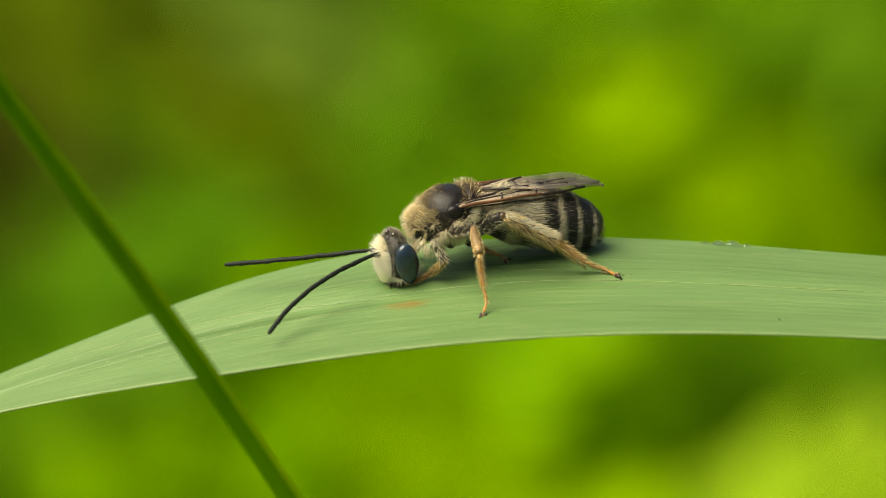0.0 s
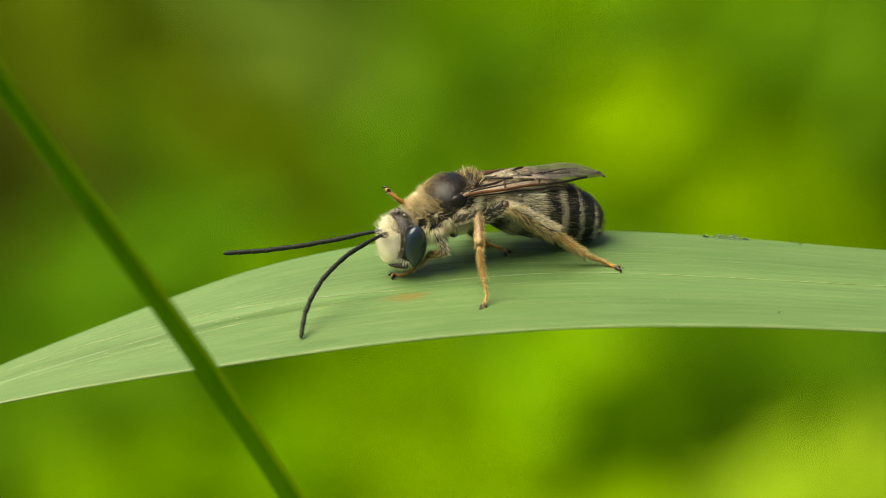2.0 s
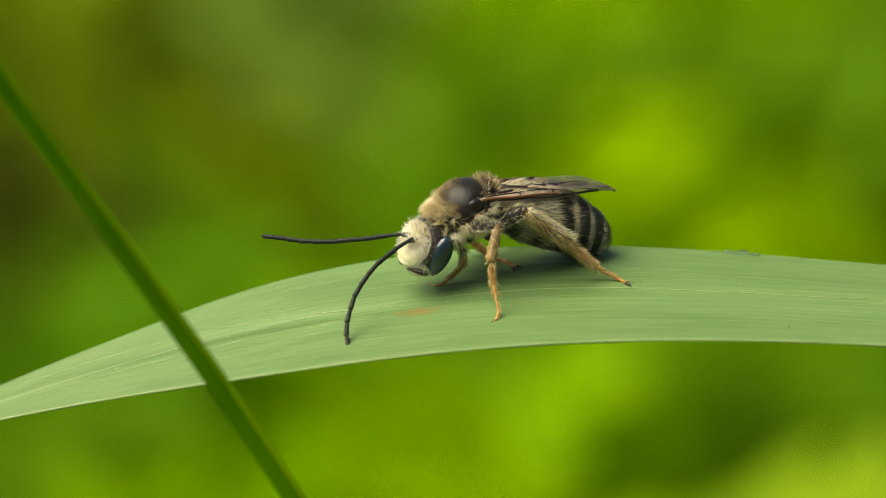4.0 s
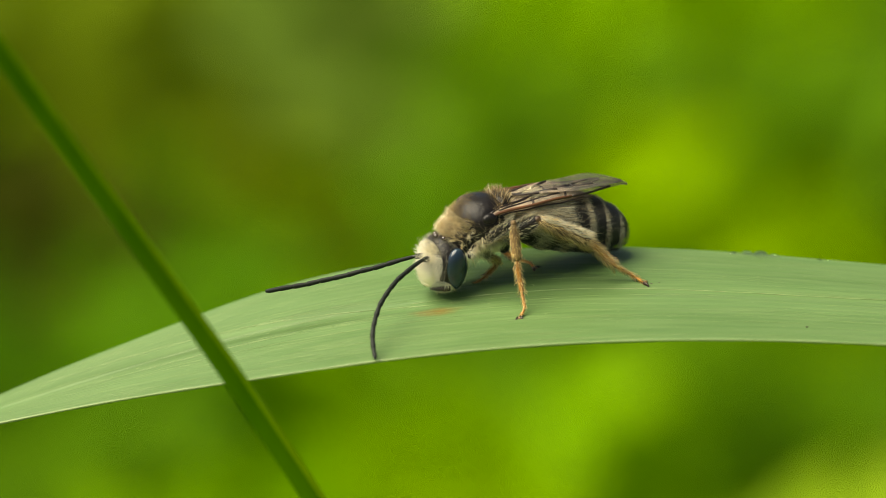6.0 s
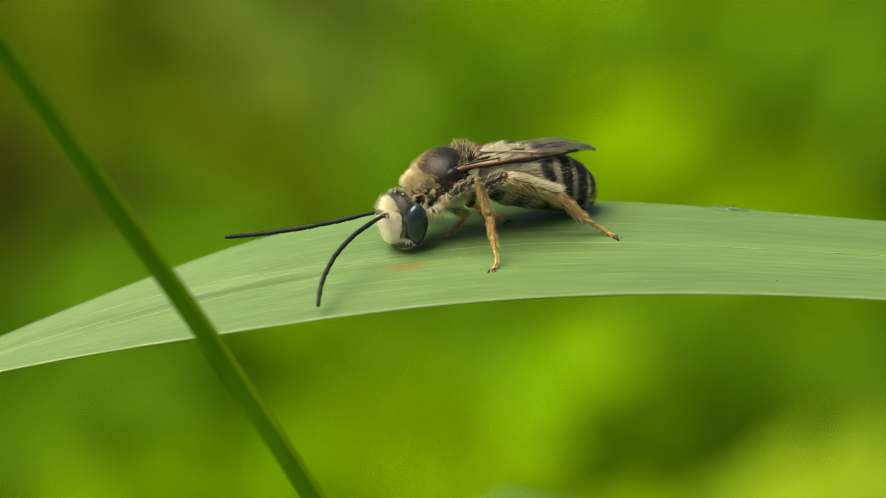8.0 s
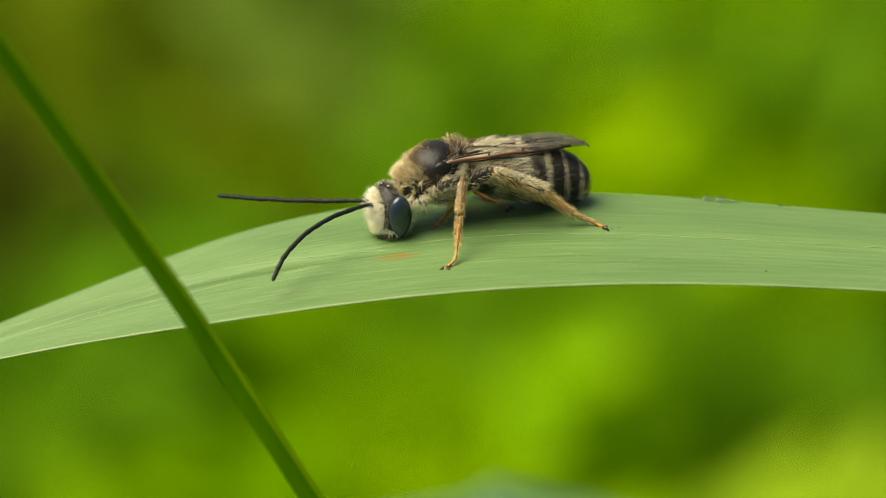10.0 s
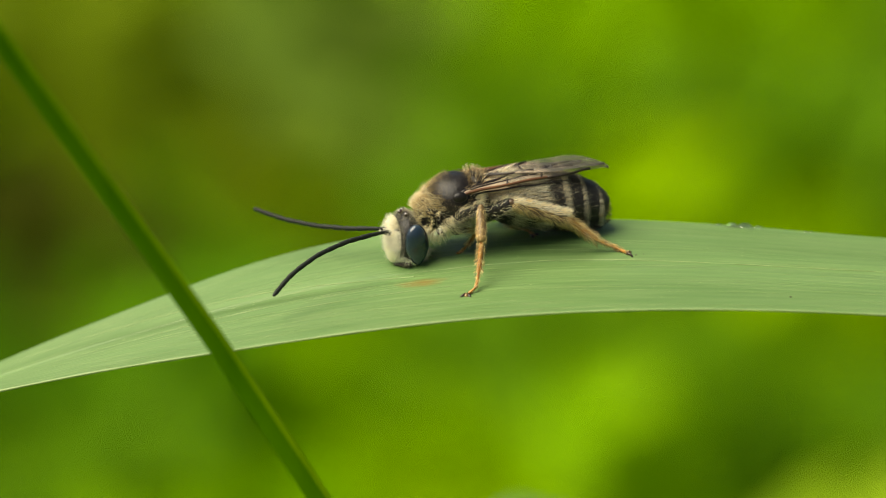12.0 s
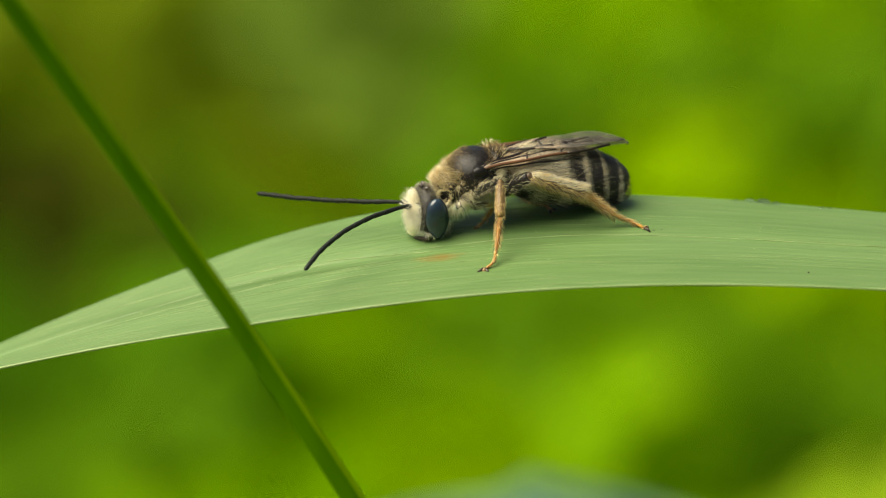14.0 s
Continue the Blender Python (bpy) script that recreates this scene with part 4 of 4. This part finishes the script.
ANKLE = {
    "mid_L": [(0.0, V3(-0.5, 1.0, 2.7)), (3.2, V3(-0.5, 1.2, 2.6)), (5.5, V3(-0.5, 1.6, 2.4)), (8.2, V3(-0.45, 1.8, 2.2)), (10.3, V3(0.3, 2.0, 1.95)), (14.0, V3(0.35, 2.0, 1.95))],
    "hind_L": [(0.0, V3(-3.05, -0.2, 1.75)), (2.0, V3(-3.05, -0.2, 1.75)), (3.0, V3(-2.95, -0.2, 2.1)), (5.3, V3(-2.9, -0.2, 2.25)), (8.2, V3(-2.9, -0.2, 2.25)),
               (10.3, V3(-3.05, -0.2, 1.8)), (14.0, V3(-3.05, -0.2, 1.8))],
    "front_L": [(0.0, V3(1.7, 0.4, 0.5)), (2.5, V3(1.3, 0.4, 0.9)), (14.0, V3(1.0, 0.4, 1.2))],
    "mid_R": [(0.0, V3(-1.8, 1.2, 0.55)), (14.0, V3(-1.8, 1.2, 0.55))],
    "hind_R": [(0.0, V3(-3.0, -0.4, 1.2)), (14.0, V3(-3.0, -0.4, 1.2))],
    "front_R": [(0.0, V3(1.3, -0.1, 1.0)), (1.0, V3(1.3, -0.1, 1.0)), (1.5, V3(1.2, 0.5, 0.1)), (2.0, V3(1.5, 0.5, -1.0)), (2.5, V3(1.3, 0.5, -1.0)), (3.0, V3(-0.2, 0.2, -1.4)),
                (3.2, V3(-0.4, 0.2, -1.4)), (5.3, V3(1.3, -0.1, 1.0)), (14.0, V3(1.3, -0.1, 1.0))],
}
POLE = {"mid_L": V3(-0.42, 0.72, 0.56), "hind_L": V3(0.1, 0.6, 1.2), "front_L": V3(-0.5, 1.0, -0.1),
        "mid_R": V3(0.1, -0.6, 1.0), "hind_R": V3(0.2, -0.7, 1.0), "front_R": V3(0.3, -0.7, 0.3)}


def between(rows, t):
    for (t0, a), (t1, b) in zip(rows, rows[1:]):
        if t <= t1:
            f = max(0.0, min(1.0, (t - t0) / (t1 - t0)))
            f = f * f * (3 - 2 * f)
            return a.lerp(b, f)
    return rows[-1][1]


def along(p, d):
    up = Vector((0, 0, 1))
    x = d.normalized()
    y = up.cross(x)
    y = y.normalized() if y.length > 1e-4 else Vector((0, 1, 0))
    z = x.cross(y)
    return Matrix.Translation(p / 1000) @ Matrix((x, y, z)).transposed().to_4x4()


def leg_poses(k, key):
    g = LEGS[key]
    inv = body_pose(k).inverted()
    foot_w = between(FOOT[key], TIMES[k])
    off = between(ANKLE[key], TIMES[k]).normalized() * TARSUS[g["kind"]]
    foot, ankle = inv @ (foot_w / 1000) * 1000, inv @ ((foot_w + off) / 1000) * 1000
    hip = Vector(g["hip"])
    a, b = g["femur"], g["tibia"]
    line = ankle - hip
    dist = line.length
    if dist > (a + b) * 0.995:
        # a leg stretched straight slides its hip out of the fur
        hip = ankle - line.normalized() * (a + b) * 0.995
        line = ankle - hip
        dist = line.length
    dist = max(dist, abs(a - b) * 1.02)
    u = line.normalized()
    c = (a * a + dist * dist - b * b) / (2 * dist)
    h = math.sqrt(max(0.0, a * a - c * c))
    pole = POLE[key] - u * POLE[key].dot(u)
    knee = hip + u * c + pole.normalized() * h
    return along(hip, knee - hip), along(knee, ankle - knee), along(ankle, foot - ankle)


def build_bee():
    bee = new("bee")
    tagged(bee, "long-horned bee with pale fur standing on the grass leaf", "bee")
    bee.matrix_basis = body_pose(0)
    parts = {}
    build_thorax(bee)
    head = parts["head"] = build_head(bee)
    parts["near"] = build_antenna(head, 1)
    parts["far"] = build_antenna(head, -1)
    parts["abdomen"] = build_abdomen(bee)
    for side in (1, -1):
        for hind in (False, True):
            w = build_wing(bee, side, hind)
            parts["wing", side, hind] = w
    parts["legs"] = build_legs(bee)
    return bee, parts


# ---- surroundings ----
def small_things():
    rng = random.Random(2)
    for x, s, r in ((14.5, 0.97, 0.24), (15.2, 0.97, 0.30), (15.9, 0.97, 0.17), (13.8, 0.97, 0.13), (18.3, 0.97, 0.10), (18.7, 0.97, 0.08)):
        sh = Shape()
        p = leaf_point(x, s)
        sh.ball((0, 0, r * 0.45), (r * 1.25, r, r * 0.62), mat=0, nu=20, nv=12)
        ob = sh.make("water_drop", ["drop"])
        ob.location = (p - Vector((0, 0, 0.3 * r))) / 1000
        tagged(ob, "tiny clear water drop on the edge of the leaf", "water drop", "water drops")
    for x, s, r in ((16.96, -0.68, 0.055), (9.35, 0.20, 0.04), (9.75, 0.22, 0.035)):
        sh = Shape()
        sh.ball((0, 0, r * 0.3), (r * 1.3, r, r * 0.6), mat=0, nu=10, nv=6)
        ob = sh.make("speck", ["speck"])
        ob.location = leaf_point(x, s) / 1000
        tagged(ob, "tiny dark speck of dirt on the leaf", "speck", "specks on the leaf")


GREENS = {
    "lime": ((0.20, 0.37, 0.0), (0.30, 0.50, 0.0)),
    "bright": ((0.14, 0.32, 0.0), (0.23, 0.43, 0.0)),
    "mid": ((0.075, 0.20, 0.001), (0.13, 0.27, 0.002)),
    "grey": ((0.105, 0.185, 0.010), (0.16, 0.26, 0.026)),
    "deep": ((0.062, 0.185, 0.0), (0.108, 0.26, 0.0)),
    "dark": ((0.04, 0.14, 0.0), (0.08, 0.20, 0.001)),
    "olive": ((0.098, 0.160, 0.0), (0.155, 0.225, 0.002)),
    "brown": ((0.036, 0.048, 0.0), (0.068, 0.082, 0.001)),
    "pale": ((0.29, 0.46, 0.012), (0.38, 0.56, 0.03)),
    "blue": ((0.07, 0.16, 0.09), (0.12, 0.23, 0.15)),
}
for _k, (_a, _c) in GREENS.items():
    M[_k] = material("foliage " + _k, _a, _c, 60, rough=0.75, island=0.5, through_light=0.4, specular=0.12)


def leaf_mesh(sh, base, tip_dir, normal, length, width, mat=0, droop=0.25):
    d, n = Vector(tip_dir).normalized(), Vector(normal)
    s = d.cross(n).normalized()
    n = s.cross(d).normalized()
    nl, nw = 8, 4
    b0 = len(sh.v)
    for i in range(nl + 1):
        f = i / nl
        w = width * 0.5 * math.sin(math.pi * min(0.98, 0.06 + f * 0.94) ** 0.8) + 0.2
        for j in range(nw + 1):
            g = -1 + 2 * j / nw
            sh.v.append(Vector(base) + d * length * f - n * droop * length * f * f + s * w * g + n * abs(g) * w * 0.22)
    for i in range(nl):
        for j in range(nw):
            a = b0 + i * (nw + 1) + j
            sh.face((a, a + nw + 1, a + nw + 2, a + 1), mat)


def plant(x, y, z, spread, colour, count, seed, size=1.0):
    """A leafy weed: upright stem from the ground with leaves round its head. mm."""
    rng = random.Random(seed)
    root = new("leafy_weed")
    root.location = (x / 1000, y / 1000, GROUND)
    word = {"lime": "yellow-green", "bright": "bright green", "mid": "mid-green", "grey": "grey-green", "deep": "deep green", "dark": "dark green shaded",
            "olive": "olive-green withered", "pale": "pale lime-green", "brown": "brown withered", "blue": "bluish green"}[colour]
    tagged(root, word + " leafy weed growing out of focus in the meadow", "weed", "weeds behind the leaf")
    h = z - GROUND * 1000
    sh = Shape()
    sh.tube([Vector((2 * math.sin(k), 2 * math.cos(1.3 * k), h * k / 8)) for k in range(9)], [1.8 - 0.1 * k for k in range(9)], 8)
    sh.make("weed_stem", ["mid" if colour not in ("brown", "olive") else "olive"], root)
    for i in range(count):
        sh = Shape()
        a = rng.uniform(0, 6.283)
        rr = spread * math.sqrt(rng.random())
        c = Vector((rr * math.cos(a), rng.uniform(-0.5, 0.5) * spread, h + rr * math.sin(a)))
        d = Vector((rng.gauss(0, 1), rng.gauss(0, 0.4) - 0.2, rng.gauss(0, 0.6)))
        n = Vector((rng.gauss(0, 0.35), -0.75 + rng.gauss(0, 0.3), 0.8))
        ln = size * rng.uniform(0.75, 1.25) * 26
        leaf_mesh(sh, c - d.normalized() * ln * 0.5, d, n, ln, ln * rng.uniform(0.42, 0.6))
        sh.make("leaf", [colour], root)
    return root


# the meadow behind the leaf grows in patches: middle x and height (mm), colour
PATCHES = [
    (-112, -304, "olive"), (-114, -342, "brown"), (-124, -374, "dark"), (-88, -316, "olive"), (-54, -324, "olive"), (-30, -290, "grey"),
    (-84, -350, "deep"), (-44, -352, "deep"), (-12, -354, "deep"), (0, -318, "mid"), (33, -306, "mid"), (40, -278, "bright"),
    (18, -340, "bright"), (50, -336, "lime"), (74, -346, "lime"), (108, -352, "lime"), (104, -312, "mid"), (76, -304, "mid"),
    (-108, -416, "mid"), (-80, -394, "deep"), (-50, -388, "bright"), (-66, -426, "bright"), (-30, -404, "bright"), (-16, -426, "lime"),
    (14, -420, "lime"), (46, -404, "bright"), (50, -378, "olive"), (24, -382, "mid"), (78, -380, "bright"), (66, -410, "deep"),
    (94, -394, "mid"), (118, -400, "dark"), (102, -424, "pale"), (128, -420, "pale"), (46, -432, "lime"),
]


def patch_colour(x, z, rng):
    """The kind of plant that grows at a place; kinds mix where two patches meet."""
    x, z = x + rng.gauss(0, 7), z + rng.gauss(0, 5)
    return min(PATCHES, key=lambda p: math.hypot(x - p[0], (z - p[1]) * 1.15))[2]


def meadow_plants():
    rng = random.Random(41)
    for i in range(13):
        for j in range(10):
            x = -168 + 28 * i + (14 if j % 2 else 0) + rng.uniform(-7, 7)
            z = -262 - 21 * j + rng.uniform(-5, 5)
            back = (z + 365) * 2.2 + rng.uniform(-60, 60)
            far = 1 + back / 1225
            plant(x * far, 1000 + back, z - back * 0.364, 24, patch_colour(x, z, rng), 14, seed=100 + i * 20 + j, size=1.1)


def meadow_grass():
    rng = random.Random(9)
    sh = Shape()
    for i in range(9000):
        y = rng.uniform(1300, 3200)
        x = rng.uniform(-260, 260) * (0.6 + y / 1500)
        h = rng.uniform(260, 460)
        lean = Vector((rng.gauss(0, 0.22), rng.gauss(-0.1, 0.2), 1))
        leaf_mesh(sh, (x, y, GROUND * 1000), lean, (rng.gauss(0, 0.6), -1, 0.25), h, rng.uniform(7, 15), mat=rng.choice((0, 0, 1, 1, 1, 2, 3)), droop=rng.uniform(0.1, 0.4))
    # thinner growth all round, ending unevenly
    for i in range(8000):
        x, y = rng.gauss(0, 1400), 2100 + rng.gauss(0, 1100)
        if y < 900 or (abs(x) < 260 * (0.6 + y / 1500) and y < 3200):
            continue
        lean = Vector((rng.gauss(0, 0.25), rng.gauss(-0.1, 0.25), 1))
        leaf_mesh(sh, (x, y, GROUND * 1000), lean, (rng.gauss(0, 0.6), -1, 0.25), rng.uniform(180, 420), rng.uniform(7, 15), mat=rng.choice((0, 1, 1, 2, 3)), droop=rng.uniform(0.1, 0.5))
    ob = sh.make("meadow_grass", ["bright", "lime", "deep", "mid"])
    tagged(ob, "dense meadow of green grass far out of focus", "grass", kind="stuff")


def ground():
    sh = Shape()
    n = 60
    for i in range(n + 1):
        for j in range(n + 1):
            u, v = (i / n * 2 - 1), (j / n * 2 - 1)
            x, y = 60000 * u * abs(u) ** 2, 60000 * v * abs(v) ** 2
            sh.v.append(Vector((x, y, GROUND * 1000 + 6 * math.sin(x * 0.01) * math.cos(y * 0.013))))
    for i in range(n):
        for j in range(n):
            a = i * (n + 1) + j
            sh.face((a, a + n + 1, a + n + 2, a + 1), 0)
    M["soil"] = material("meadow soil", (0.03, 0.07, 0.004), (0.08, 0.14, 0.01), 25, rough=0.9, bump=0.4)
    ob = sh.make("ground", ["soil"])
    tagged(ob, "mossy dark meadow ground", "ground", kind="structure")


ground()
meadow_grass()
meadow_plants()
grass_leaf()
stem = grass_stem()
front_leaf()
small_things()
bee, parts = build_bee()


# how far the tall stem is blown to the right (seconds, mm)
SWAY = [(0, -0.57), (1, -0.62), (2, -0.67), (3, -0.62), (5.5, -0.69), (6.5, -0.72), (7, -0.38), (8, -0.68), (9.5, -0.69), (11, -0.69), (12.5, -0.69), (14, -0.69)]


def motions():
    """The bee shifts, turns its head, waves its antennae and lifts its wings."""
    n = len(TIMES)
    walk(stem, [(t, Matrix.Translation((STEM_FOOT + Vector((x, 0, 0))) / 1000)) for t, x in SWAY])
    walk(bee, [(TIMES[k], body_pose(k)) for k in range(n)])
    walk(parts["head"], [(TIMES[k], head_pose(k)) for k in range(n)])
    for name, side in (("near", 1), ("far", -1)):
        rows = [antenna_poses(k, side) for k in range(n)]
        for i, ob in enumerate(parts[name]):
            walk(ob, [(TIMES[k], rows[k][i]) for k in range(n)])
    walk(parts["abdomen"], [(TIMES[k], abdomen_pose(k)) for k in range(n)])
    for side in (1, -1):
        for hind in (False, True):
            walk(parts["wing", side, hind], [(TIMES[k], wing_pose(k, side, hind)) for k in range(n)])
    for key, pieces in parts["legs"].items():
        rows = [leg_poses(k, key) for k in range(n)]
        for i, ob in enumerate(pieces):
            walk(ob, [(TIMES[k], rows[k][i]) for k in range(n)])


motions()
